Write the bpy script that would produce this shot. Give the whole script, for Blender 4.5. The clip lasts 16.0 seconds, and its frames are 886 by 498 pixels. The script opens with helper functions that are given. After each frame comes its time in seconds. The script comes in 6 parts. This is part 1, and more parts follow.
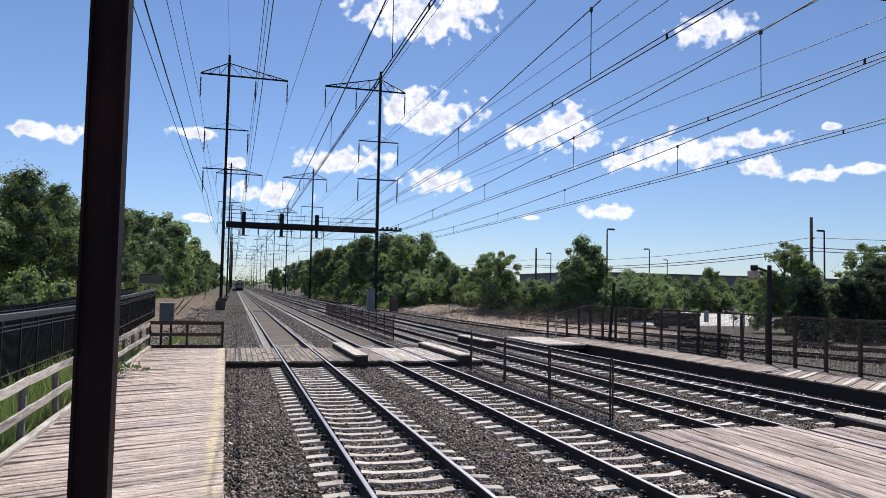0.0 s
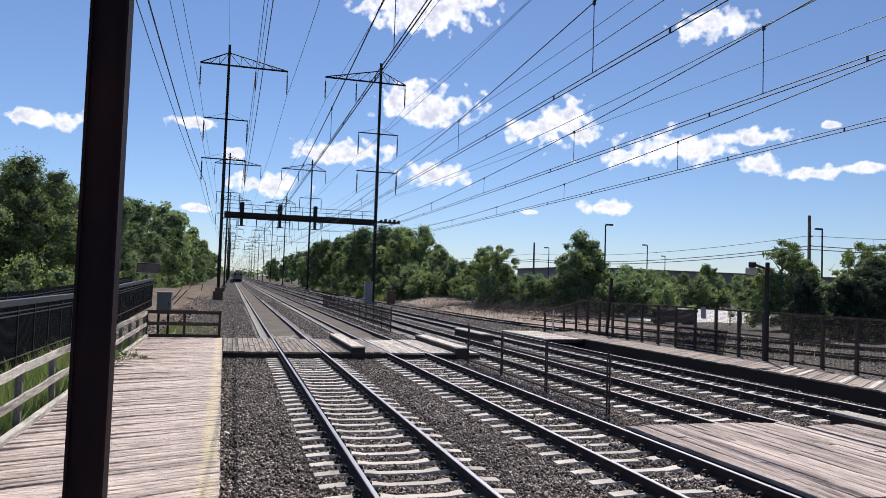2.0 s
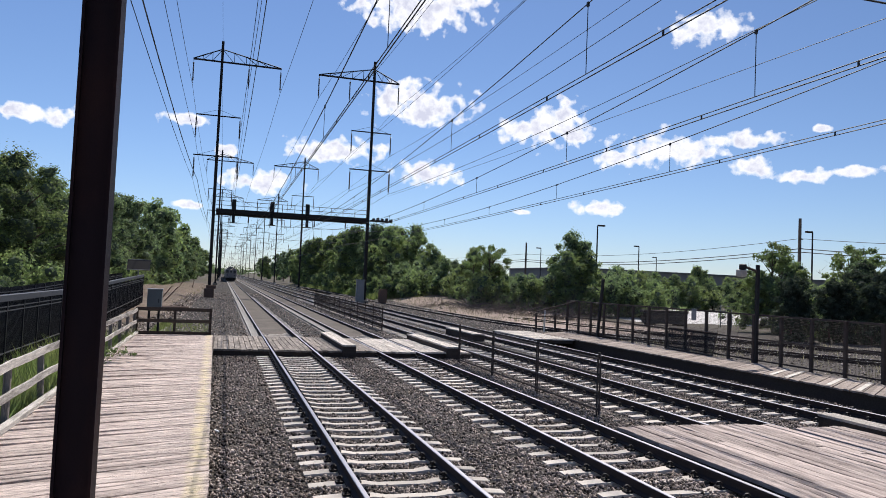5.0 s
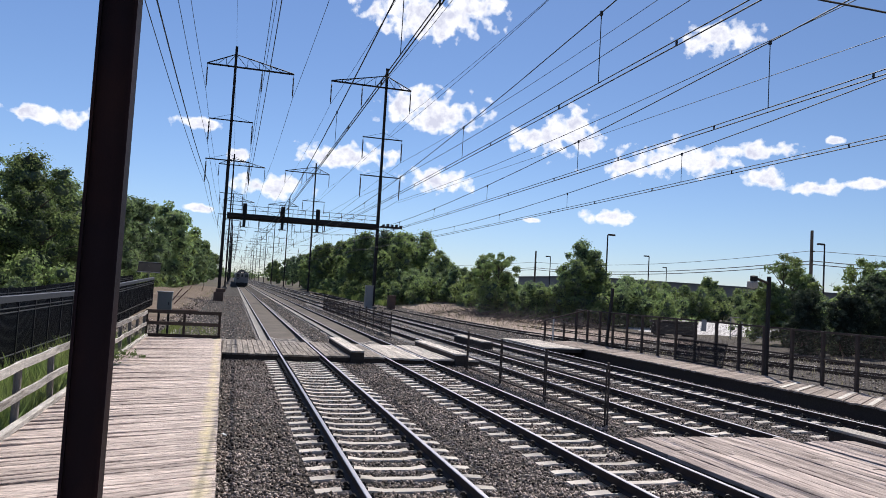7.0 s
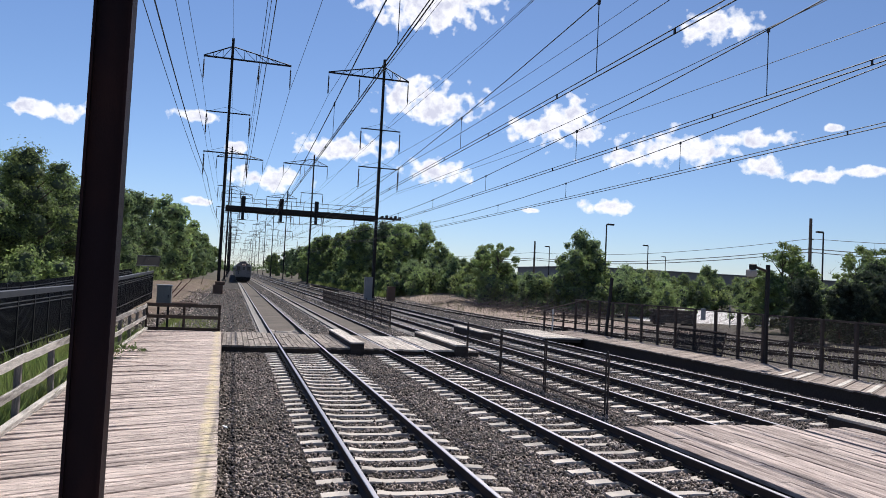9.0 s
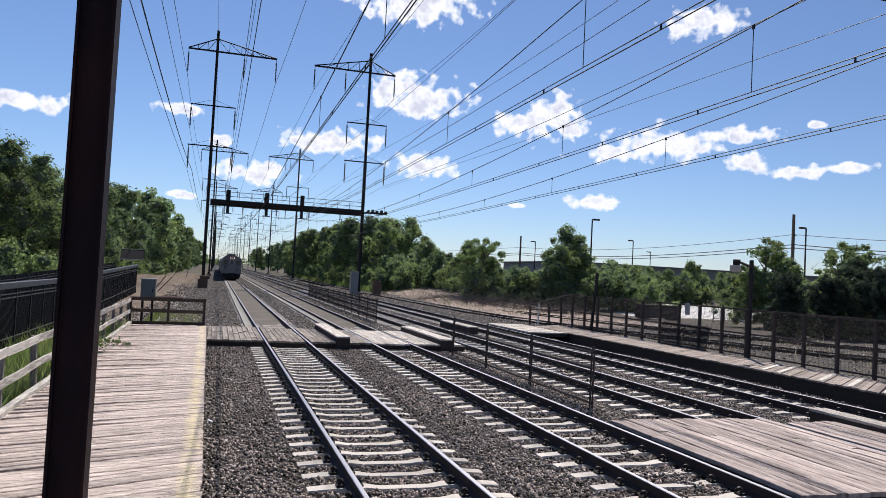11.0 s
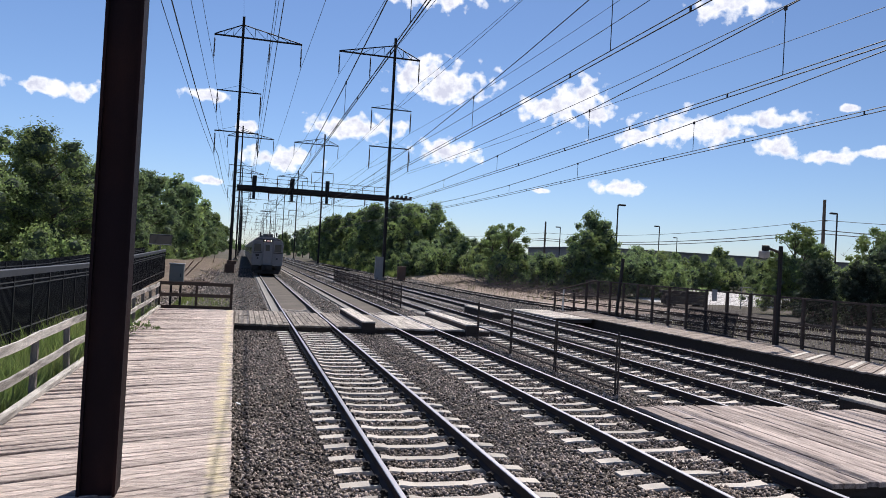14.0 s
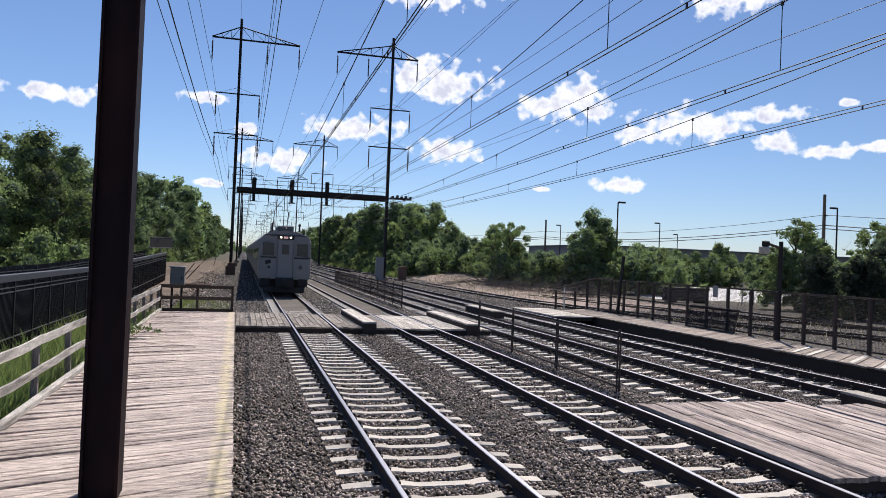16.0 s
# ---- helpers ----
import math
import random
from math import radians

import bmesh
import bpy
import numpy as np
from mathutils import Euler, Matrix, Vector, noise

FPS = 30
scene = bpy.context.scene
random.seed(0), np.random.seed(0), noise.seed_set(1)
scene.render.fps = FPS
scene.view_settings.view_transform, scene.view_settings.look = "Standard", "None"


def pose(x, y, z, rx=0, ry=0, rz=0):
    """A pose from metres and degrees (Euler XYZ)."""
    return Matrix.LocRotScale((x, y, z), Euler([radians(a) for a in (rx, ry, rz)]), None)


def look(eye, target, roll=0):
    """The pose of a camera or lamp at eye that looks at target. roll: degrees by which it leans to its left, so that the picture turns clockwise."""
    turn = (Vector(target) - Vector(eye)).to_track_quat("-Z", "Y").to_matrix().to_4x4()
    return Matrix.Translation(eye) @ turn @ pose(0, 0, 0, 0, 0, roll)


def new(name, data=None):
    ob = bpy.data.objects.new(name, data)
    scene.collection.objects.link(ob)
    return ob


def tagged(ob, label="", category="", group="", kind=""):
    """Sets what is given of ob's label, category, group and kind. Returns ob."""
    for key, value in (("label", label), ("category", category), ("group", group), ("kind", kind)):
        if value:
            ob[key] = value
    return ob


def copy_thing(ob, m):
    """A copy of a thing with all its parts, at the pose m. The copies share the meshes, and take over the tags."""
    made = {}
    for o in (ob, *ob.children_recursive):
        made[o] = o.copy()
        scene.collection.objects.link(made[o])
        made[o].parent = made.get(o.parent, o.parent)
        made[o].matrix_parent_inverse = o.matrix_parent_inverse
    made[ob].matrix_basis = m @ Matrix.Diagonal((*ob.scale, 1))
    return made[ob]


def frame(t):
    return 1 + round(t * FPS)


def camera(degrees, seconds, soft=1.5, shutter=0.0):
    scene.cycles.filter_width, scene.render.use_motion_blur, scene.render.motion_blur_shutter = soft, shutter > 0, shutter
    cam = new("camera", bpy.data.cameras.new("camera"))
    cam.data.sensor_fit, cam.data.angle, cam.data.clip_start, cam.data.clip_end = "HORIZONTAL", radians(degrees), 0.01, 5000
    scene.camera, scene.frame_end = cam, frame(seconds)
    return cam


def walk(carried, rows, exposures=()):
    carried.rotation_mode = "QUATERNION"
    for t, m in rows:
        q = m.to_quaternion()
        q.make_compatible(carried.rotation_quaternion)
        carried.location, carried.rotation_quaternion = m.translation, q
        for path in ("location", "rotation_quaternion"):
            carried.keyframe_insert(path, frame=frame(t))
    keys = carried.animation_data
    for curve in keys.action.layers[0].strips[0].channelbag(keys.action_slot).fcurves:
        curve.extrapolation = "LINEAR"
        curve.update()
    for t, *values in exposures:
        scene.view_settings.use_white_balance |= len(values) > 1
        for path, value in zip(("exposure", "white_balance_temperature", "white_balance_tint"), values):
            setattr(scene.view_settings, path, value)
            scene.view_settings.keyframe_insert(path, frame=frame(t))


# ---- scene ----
cam = camera(61.775, 16.0, soft=0.7)
EYE = Vector((0.0, 0.0, 2.618))


def aim(yaw, pitch, roll, dx, dy, dz):
    """A camera pose from its turn to the right of the track, its tilt upwards and its lean."""
    eye = EYE + Vector((dx, dy, dz))
    a, b = radians(yaw), radians(pitch)
    return look(eye, eye + Vector((math.sin(a) * math.cos(b), math.cos(a) * math.cos(b), math.sin(b))), roll)


# seconds, turn, tilt, lean in degrees, sway of the hand in metres
PATH = [
    (0.0, 15.634, 3.250, 1.153, -0.000, -0.000, -0.000),
    (0.5, 15.698, 3.202, 1.191, -0.001, 0.005, -0.008),
    (1.0, 15.753, 3.024, 1.380, -0.006, 0.022, -0.013),
    (1.5, 15.780, 2.843, 1.655, -0.009, 0.027, -0.011),
    (2.0, 15.803, 2.738, 1.927, -0.012, 0.029, -0.022),
    (2.5, 15.848, 2.665, 2.115, -0.006, 0.013, -0.020),
    (3.0, 15.991, 2.641, 2.194, -0.012, 0.021, -0.017),
    (3.5, 16.181, 2.612, 2.184, -0.011, 0.022, -0.011),
    (4.0, 16.358, 2.608, 2.146, -0.008, 0.018, -0.016),
    (6.5, 15.988, 3.072, 3.180, -0.009, 0.031, -0.015),
    (7.0, 15.657, 3.204, 3.316, -0.014, 0.033, -0.014),
    (7.5, 15.462, 3.190, 3.313, -0.024, 0.038, -0.015),
    (8.0, 15.395, 3.021, 3.140, -0.020, 0.045, -0.018),
    (8.5, 15.469, 2.736, 2.901, -0.011, 0.045, -0.013),
    (9.0, 15.767, 2.516, 2.833, -0.011, 0.039, -0.016),
    (11.5, 16.927, 2.030, 2.992, -0.023, 0.033, -0.023),
    (12.0, 16.308, 1.826, 3.004, -0.023, 0.034, -0.021),
    (12.5, 15.744, 1.654, 3.049, -0.030, 0.032, -0.023),
    (13.0, 15.328, 1.414, 3.134, -0.030, 0.033, -0.026),
    (13.5, 15.124, 1.154, 3.187, -0.039, 0.042, -0.023),
    (14.0, 15.050, 0.937, 3.095, -0.039, 0.038, -0.026),
    (14.5, 15.072, 0.764, 2.897, -0.033, 0.039, -0.022),
    (15.0, 15.116, 0.691, 2.660, -0.030, 0.032, -0.022),
    (15.5, 15.100, 0.714, 2.510, -0.023, 0.032, -0.023),
    (16.0, 14.993, 0.902, 2.378, -0.020, 0.024, -0.023),
]
walk(cam, [(t, aim(*row)) for t, *row in PATH])

# ---- world, sun ----
SUN_AZ, SUN_EL = radians(28.8), radians(54)
world = bpy.data.worlds.new("sky")
scene.world = world
world.use_nodes = True
wt = world.node_tree
wt.nodes.clear()


def wm(op, a, b=None, clamp=False):
    n = wt.nodes.new("ShaderNodeMath")
    n.operation, n.use_clamp = op, clamp
    for i, v in enumerate((a, b)):
        if v is None:
            continue
        if isinstance(v, (int, float)):
            n.inputs[i].default_value = v
        else:
            wt.links.new(v, n.inputs[i])
    return n.outputs[0]


sky = wt.nodes.new("ShaderNodeTexSky")
sky.sky_type, sky.sun_disc = "NISHITA", False
sky.sun_elevation, sky.sun_rotation = SUN_EL, SUN_AZ
sky.air_density, sky.dust_density, sky.ozone_density = 1.0, 0.15, 4.5
coord = wt.nodes.new("ShaderNodeTexCoord")
split = wt.nodes.new("ShaderNodeSeparateXYZ")
wt.links.new(coord.outputs["Generated"], split.inputs[0])
# cumulus clouds: bearing and height over the horizon in degrees, half width, half height
CLOUDS = [
    (13.6, 20.6, 5.0, 1.5), (16.6, 21.4, 3.0, 1.3), (14.4, 13.5, 4.0, 1.35), (13.0, 14.2, 2.2, 1.2), (7.7, 9.8, 3.6, 0.85),
    (14.9, 8.5, 2.7, 0.85), (2.4, 7.1, 2.8, 0.8), (25.3, 12.4, 1.9, 1.75), (23.7, 11.9, 1.7, 1.0), (21.9, 11.8, 1.6, 0.9), (33.3, 10.6, 4.0, 1.1),
    (29.4, 10.0, 1.8, 0.6), (38.3, 11.2, 2.8, 0.6), (39.1, 9.3, 1.3, 0.65), (35.6, 19.1, 2.7, 1.0), (28.2, 6.3, 2.1, 0.5),
    (42.7, 8.6, 1.6, 0.55), (45.6, 8.8, 1.7, 0.4), (-3.3, 11.1, 1.7, 0.45), (-12.8, 10.3, 3.0, 0.65),
    (-0.3, 9.0, 0.9, 0.6), (-2.8, 5.0, 1.2, 0.3), (22.4, 5.8, 0.6, 0.22), (43.3, 11.8, 0.6, 0.25),
    (-24, 15, 4, 1.4), (-36, 9, 5, 1.3), (58, 14, 5, 1.6), (72, 9, 6, 1.4), (95, 20, 7, 2.4), (130, 14, 7, 2),
    (165, 22, 8, 2.5), (-60, 18, 7, 2), (-95, 12, 6, 1.5), (-130, 24, 8, 2.6), (50, 40, 8, 4), (-20, 45, 7, 4),
]
bearing = wm("MULTIPLY", wm("ARCTAN2", split.outputs[0], split.outputs[1]), 57.2958)
height = wm("MULTIPLY", wm("ARCSINE", split.outputs[2]), 57.2958)
flat = wt.nodes.new("ShaderNodeCombineXYZ")
wt.links.new(bearing, flat.inputs[0])
wt.links.new(height, flat.inputs[1])


def puff(scale, detail, rough=0.6):
    n = wt.nodes.new("ShaderNodeTexNoise")
    n.inputs["Scale"].default_value, n.inputs["Detail"].default_value, n.inputs["Roughness"].default_value = scale, detail, rough
    wt.links.new(flat.outputs[0], n.inputs["Vector"])
    return n.outputs[0]


big, fine, curl = puff(0.5, 2), puff(1.0, 5, 0.52), puff(3.0, 4, 0.5)
warp = wm("ADD", wm("MULTIPLY", wm("SUBTRACT", big, 0.5), 1.2), wm("MULTIPLY", wm("SUBTRACT", fine, 0.5), 1.7))
warp = wm("ADD", warp, wm("MULTIPLY", wm("SUBTRACT", curl, 0.5), 0.3))
body = None
for az, el, rx, ry in CLOUDS:
    u = wm("DIVIDE", wm("SUBTRACT", bearing, az), rx * 1.18)
    v = wm("DIVIDE", wm("SUBTRACT", height, el), ry * 1.22)
    d = wm("SUBTRACT", 1.0, wm("SQRT", wm("ADD", wm("MULTIPLY", u, u), wm("MULTIPLY", v, v))))
    d = wm("MAXIMUM", d, -2.0)
    body = d if body is None else wm("MAXIMUM", body, d)
dens = wm("ADD", body, warp)
mask = wm("MULTIPLY", wm("ADD", dens, -0.08), 2.5, True)
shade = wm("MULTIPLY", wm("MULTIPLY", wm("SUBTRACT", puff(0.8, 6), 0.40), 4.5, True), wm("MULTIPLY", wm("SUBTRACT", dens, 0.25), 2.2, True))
white = wt.nodes.new("ShaderNodeMix")
white.data_type = "RGBA"
white.inputs[6].default_value, white.inputs[7].default_value = (11.3, 11.4, 12.0, 1), (7.2, 7.4, 9.0, 1)
wt.links.new(shade, white.inputs[0])
mixed = wt.nodes.new("ShaderNodeMix")
mixed.data_type = "RGBA"
wt.links.new(mask, mixed.inputs[0])
haze = wt.nodes.new("ShaderNodeMix")
haze.data_type, haze.blend_type = "RGBA", "MULTIPLY"
haze.inputs[0].default_value = 1.0
tone = wt.nodes.new("ShaderNodeMix")
tone.data_type = "RGBA"
tone.inputs[6].default_value, tone.inputs[7].default_value = (0.90, 0.96, 1.16, 1), (0.90, 0.94, 1.08, 1)
wt.links.new(wm("MULTIPLY", height, 0.07, True), tone.inputs[0])
even = wt.nodes.new("ShaderNodeVectorMath")
even.operation = "SCALE"
wt.links.new(tone.outputs[2], even.inputs[0])
wt.links.new(wm("ADD", 1.0, wm("MULTIPLY", wm("SINE", wm("MULTIPLY", wm("SUBTRACT", 16.0, bearing), 0.01745)), 0.22)), even.inputs["Scale"])
wt.links.new(even.outputs[0], haze.inputs[7])
wt.links.new(sky.outputs[0], haze.inputs[6])
wt.links.new(haze.outputs[2], mixed.inputs[6])
wt.links.new(white.outputs[2], mixed.inputs[7])
back = wt.nodes.new("ShaderNodeBackground")
back.inputs[1].default_value = 0.080
wt.links.new(mixed.outputs[2], back.inputs[0])
out = wt.nodes.new("ShaderNodeOutputWorld")
wt.links.new(back.outputs[0], out.inputs[0])

sun = new("sun", bpy.data.lights.new("sun", "SUN"))
sun.data.energy, sun.data.angle, sun.data.color = 5.0, radians(0.5), (1.0, 0.945, 0.88)
SUN_DIR = Vector((math.sin(SUN_AZ) * math.cos(SUN_EL), math.cos(SUN_AZ) * math.cos(SUN_EL), math.sin(SUN_EL)))
sun.matrix_world = look(SUN_DIR * 60, (0, 0, 0))
scene.view_settings.exposure = 0.27

# ---- materials ----
def mat(name, color, rough=0.7, metal=0.0, vary=0.25, scale=8.0, fine=60.0, bump=0.2, stretch=(1, 1, 1), rand=0.0, island=0.0,
        tint=None, tint_amount=0.5, world_space=False, gloss=0.5):
    """A surface with variation at two scales, fine relief and, for loose pieces, a shade of their own."""
    m = bpy.data.materials.new(name)
    m.use_nodes = True
    t = m.node_tree
    b = t.nodes["Principled BSDF"]
    b.inputs["Roughness"].default_value, b.inputs["Metallic"].default_value = rough, metal
    b.inputs["Specular IOR Level"].default_value = gloss
    if world_space:
        vec = t.nodes.new("ShaderNodeNewGeometry").outputs["Position"]
    else:
        vec = t.nodes.new("ShaderNodeTexCoord").outputs["Object"]
    mp = t.nodes.new("ShaderNodeMapping")
    mp.inputs["Scale"].default_value = stretch
    t.links.new(vec, mp.inputs["Vector"])
    info = t.nodes.new("ShaderNodeObjectInfo")
    if rand:
        off = t.nodes.new("ShaderNodeMath")
        off.operation = "MULTIPLY"
        off.inputs[1].default_value = 37.0
        t.links.new(info.outputs["Random"], off.inputs[0])
        t.links.new(off.outputs[0], mp.inputs["Location"])

    def nz(s, d):
        n = t.nodes.new("ShaderNodeTexNoise")
        n.inputs["Scale"].default_value, n.inputs["Detail"].default_value = s, d
        t.links.new(mp.outputs[0], n.inputs["Vector"])
        return n.outputs["Fac"]

    def ma(op, a, c):
        n = t.nodes.new("ShaderNodeMath")
        n.operation = op
        for i, v in enumerate((a, c)):
            if isinstance(v, (int, float)):
                n.inputs[i].default_value = v
            else:
                t.links.new(v, n.inputs[i])
        return n.outputs[0]

    large, small = nz(scale, 4), nz(fine, 5)
    val = ma("ADD", ma("MULTIPLY", ma("SUBTRACT", large, 0.5), 2.4 * vary), ma("MULTIPLY", ma("SUBTRACT", small, 0.5), 2.4 * vary))
    if rand:
        val = ma("ADD", val, ma("MULTIPLY", ma("SUBTRACT", info.outputs["Random"], 0.5), 2 * rand))
    if island:
        g = t.nodes.new("ShaderNodeNewGeometry")
        val = ma("ADD", val, ma("MULTIPLY", ma("SUBTRACT", g.outputs["Random Per Island"], 0.5), 2 * island))
    val = ma("MAXIMUM", ma("ADD", val, 1.0), 0.12)
    col = t.nodes.new("ShaderNodeMix")
    col.data_type = "RGBA"
    col.inputs[6].default_value = (*color, 1)
    col.inputs[7].default_value = (*(tint or color), 1)
    ramp = ma("MULTIPLY", ma("MAXIMUM", ma("SUBTRACT", nz(scale * 0.45, 3), 0.45), 0.0), 6 * tint_amount)
    t.links.new(ma("MINIMUM", ramp, 1.0), col.inputs[0])
    sc = t.nodes.new("ShaderNodeVectorMath")
    sc.operation = "SCALE"
    t.links.new(col.outputs[2], sc.inputs[0])
    t.links.new(val, sc.inputs["Scale"])
    t.links.new(sc.outputs[0], b.inputs["Base Color"])
    r = ma("ADD", ma("MULTIPLY", ma("SUBTRACT", small, 0.5), 0.35), rough)
    t.links.new(r, b.inputs["Roughness"])
    if bump:
        bn = t.nodes.new("ShaderNodeBump")
        bn.inputs["Strength"].default_value, bn.inputs["Distance"].default_value = bump, 0.02
        t.links.new(ma("ADD", small, ma("MULTIPLY", large, 0.6)), bn.inputs["Height"])
        t.links.new(bn.outputs[0], b.inputs["Normal"])
    return m


def leaf_mat(name, color, tint):
    """Leaves: matt outside, letting some light through."""
    m = mat(name, color, 0.8, gloss=0.14, vary=0.18, scale=0.6, fine=4.0, bump=0, island=0.3, tint=tint, tint_amount=0.6, rand=0.24)
    t = m.node_tree
    b = t.nodes["Principled BSDF"]
    src = b.inputs["Base Color"].links[0].from_socket
    tr = t.nodes.new("ShaderNodeBsdfTranslucent")
    mul = t.nodes.new("ShaderNodeVectorMath")
    mul.operation = "MULTIPLY"
    mul.inputs[1].default_value = (1.05, 1.22, 0.90)
    t.links.new(src, mul.inputs[0])
    t.links.new(mul.outputs[0], tr.inputs[0])
    mx = t.nodes.new("ShaderNodeMixShader")
    mx.inputs[0].default_value = 0.50
    t.links.new(b.outputs[0], mx.inputs[1])
    t.links.new(tr.outputs[0], mx.inputs[2])
    t.links.new(mx.outputs[0], t.nodes["Material Output"].inputs[0])
    return m


def glow(name, color, strength):
    m = bpy.data.materials.new(name)
    m.use_nodes = True
    b = m.node_tree.nodes["Principled BSDF"]
    b.inputs["Emission Color"].default_value, b.inputs["Emission Strength"].default_value = (*color, 1), strength
    return m


def glass(name, color, rough=0.04):
    m = bpy.data.materials.new(name)
    m.use_nodes = True
    b = m.node_tree.nodes["Principled BSDF"]
    b.inputs["Base Color"].default_value, b.inputs["Roughness"].default_value = (*color, 1), rough
    b.inputs["IOR"].default_value = 1.5
    return m


M_BALLAST = mat("ballast_stone", (0.282, 0.236, 0.210), 0.9, vary=0.4, scale=1.2, fine=28, bump=0.6, island=0.95, tint=(0.20, 0.16, 0.13), world_space=True, gloss=0.2)
# near-black base paints the shade between the loose stones into the bed
M_BEDSHADE = mat("ballast_bed", (0.028, 0.024, 0.022), 0.9, vary=0.8, scale=9, fine=26, bump=1.0, tint=(0.095, 0.082, 0.070), tint_amount=0.8, world_space=True, gloss=0.15)
M_GROUND = mat("dry_soil", (0.105, 0.09, 0.076), 0.95, gloss=0.1, vary=0.4, scale=0.25, fine=7, bump=0.6, tint=(0.085, 0.085, 0.045), tint_amount=0.5, world_space=True)
M_TAN = mat("tan_dirt", (0.30, 0.236, 0.202), 0.95, gloss=0.1, vary=0.55, scale=0.8, fine=9, bump=1.0, tint=(0.15, 0.122, 0.102), world_space=True)
M_TWIG = mat("dead_twig", (0.15, 0.130, 0.116), 0.95, gloss=0.1, vary=0.35, scale=2, fine=14, bump=0.4)
M_DIRT = mat("brown_dirt", (0.145, 0.110, 0.088), 0.95, gloss=0.1, vary=0.55, scale=0.8, fine=9, bump=1.0, tint=(0.15, 0.125, 0.095), world_space=True)
M_CONC = mat("tie_concrete", (0.47, 0.42, 0.37), 0.8, vary=0.16, scale=3, fine=45, bump=0.3, rand=0.14, tint=(0.25, 0.22, 0.19), tint_amount=0.4)
M_CONC2 = mat("grey_concrete", (0.23, 0.215, 0.195), 0.85, vary=0.18, scale=1.2, fine=25, bump=0.3, world_space=True)
M_FILL = mat("track_infill", (0.128, 0.112, 0.098), 0.95, gloss=0.1, vary=0.4, scale=0.7, fine=18, bump=0.5, world_space=True)
M_RAIL = mat("rail_steel", (0.040, 0.030, 0.028), 0.7, 0.0, vary=0.3, scale=2, fine=40, bump=0.15, gloss=0.12)
M_RAILTOP = mat("polished_rail_head", (0.30, 0.29, 0.31), 0.44, 1.0, vary=0.08, scale=1, fine=30, bump=0.0, stretch=(30, 1, 1))
M_CLIP = mat("dark_spring_steel", (0.014, 0.011, 0.011), 0.6, 0.0, gloss=0.25, vary=0.3)
M_WOODT = mat("dark_timber", (0.060, 0.047, 0.040), 0.9, gloss=0.15, vary=0.35, scale=3, fine=30, bump=0.6, stretch=(1, 6, 6), rand=0.2)
M_RUSTPOLE = mat("maroon_painted_steel", (0.0165, 0.0105, 0.0130), 0.6, 0.0, gloss=0.06, vary=0.22, scale=1.2, fine=30, bump=0.12, tint=(0.045, 0.02, 0.016), stretch=(3, 3, 1))
M_STEEL = mat("dark_weathered_steel", (0.022, 0.019, 0.019), 0.65, 0.0, gloss=0.25, vary=0.25, scale=1.5, fine=20, bump=0.1)
M_BLACK = mat("black_painted_iron", (0.010, 0.010, 0.013), 0.5, 0.0, gloss=0.25, vary=0.2, scale=4, fine=40, bump=0.05)
M_FENCE = mat("grey_rusted_fence_steel", (0.060, 0.046, 0.040), 0.7, 0.0, gloss=0.2, vary=0.3, scale=5, fine=40, bump=0.2)
M_WIRE = mat("oxidised_copper_wire", (0.020, 0.020, 0.022), 0.65, 0.0, vary=0.1, bump=0)
M_INS = mat("brown_insulator", (0.05, 0.04, 0.04), 0.35, vary=0.1, bump=0)
M_GREY = mat("grey_cabinet_paint", (0.23, 0.235, 0.24), 0.5, vary=0.12, scale=2, fine=25, bump=0.05)
M_BARK = mat("bark", (0.10, 0.078, 0.06), 0.95, vary=0.35, scale=2, fine=14, bump=0.8, stretch=(2, 2, 0.5))
M_LEAF = leaf_mat("broad_leaf", (0.180, 0.225, 0.132), (0.250, 0.285, 0.155))
M_LEAF2 = leaf_mat("light_leaf", (0.205, 0.250, 0.122), (0.285, 0.310, 0.140))
# leaf colour lowered to stand in for deep shade among the trees
M_SHADELEAF = leaf_mat("deep_shade_leaf", (0.048, 0.058, 0.046), (0.062, 0.076, 0.056))
M_GRASS = leaf_mat("tall_grass", (0.155, 0.185, 0.075), (0.29, 0.275, 0.13))
# darker than the leaves: the crown's inner shade put into a colour
M_CROWNSHADE = mat("crown_inner_shade", (0.098, 0.122, 0.084), 0.9, gloss=0.05, vary=0.2, scale=0.5, fine=4, bump=0, island=0.3)
M_RAILING = mat("grey_railing", (0.05, 0.052, 0.058), 0.6, gloss=0.3, vary=0.2, scale=3, fine=30, bump=0.05)
M_DRYG = leaf_mat("dry_grass", (0.29, 0.235, 0.195), (0.22, 0.18, 0.145))


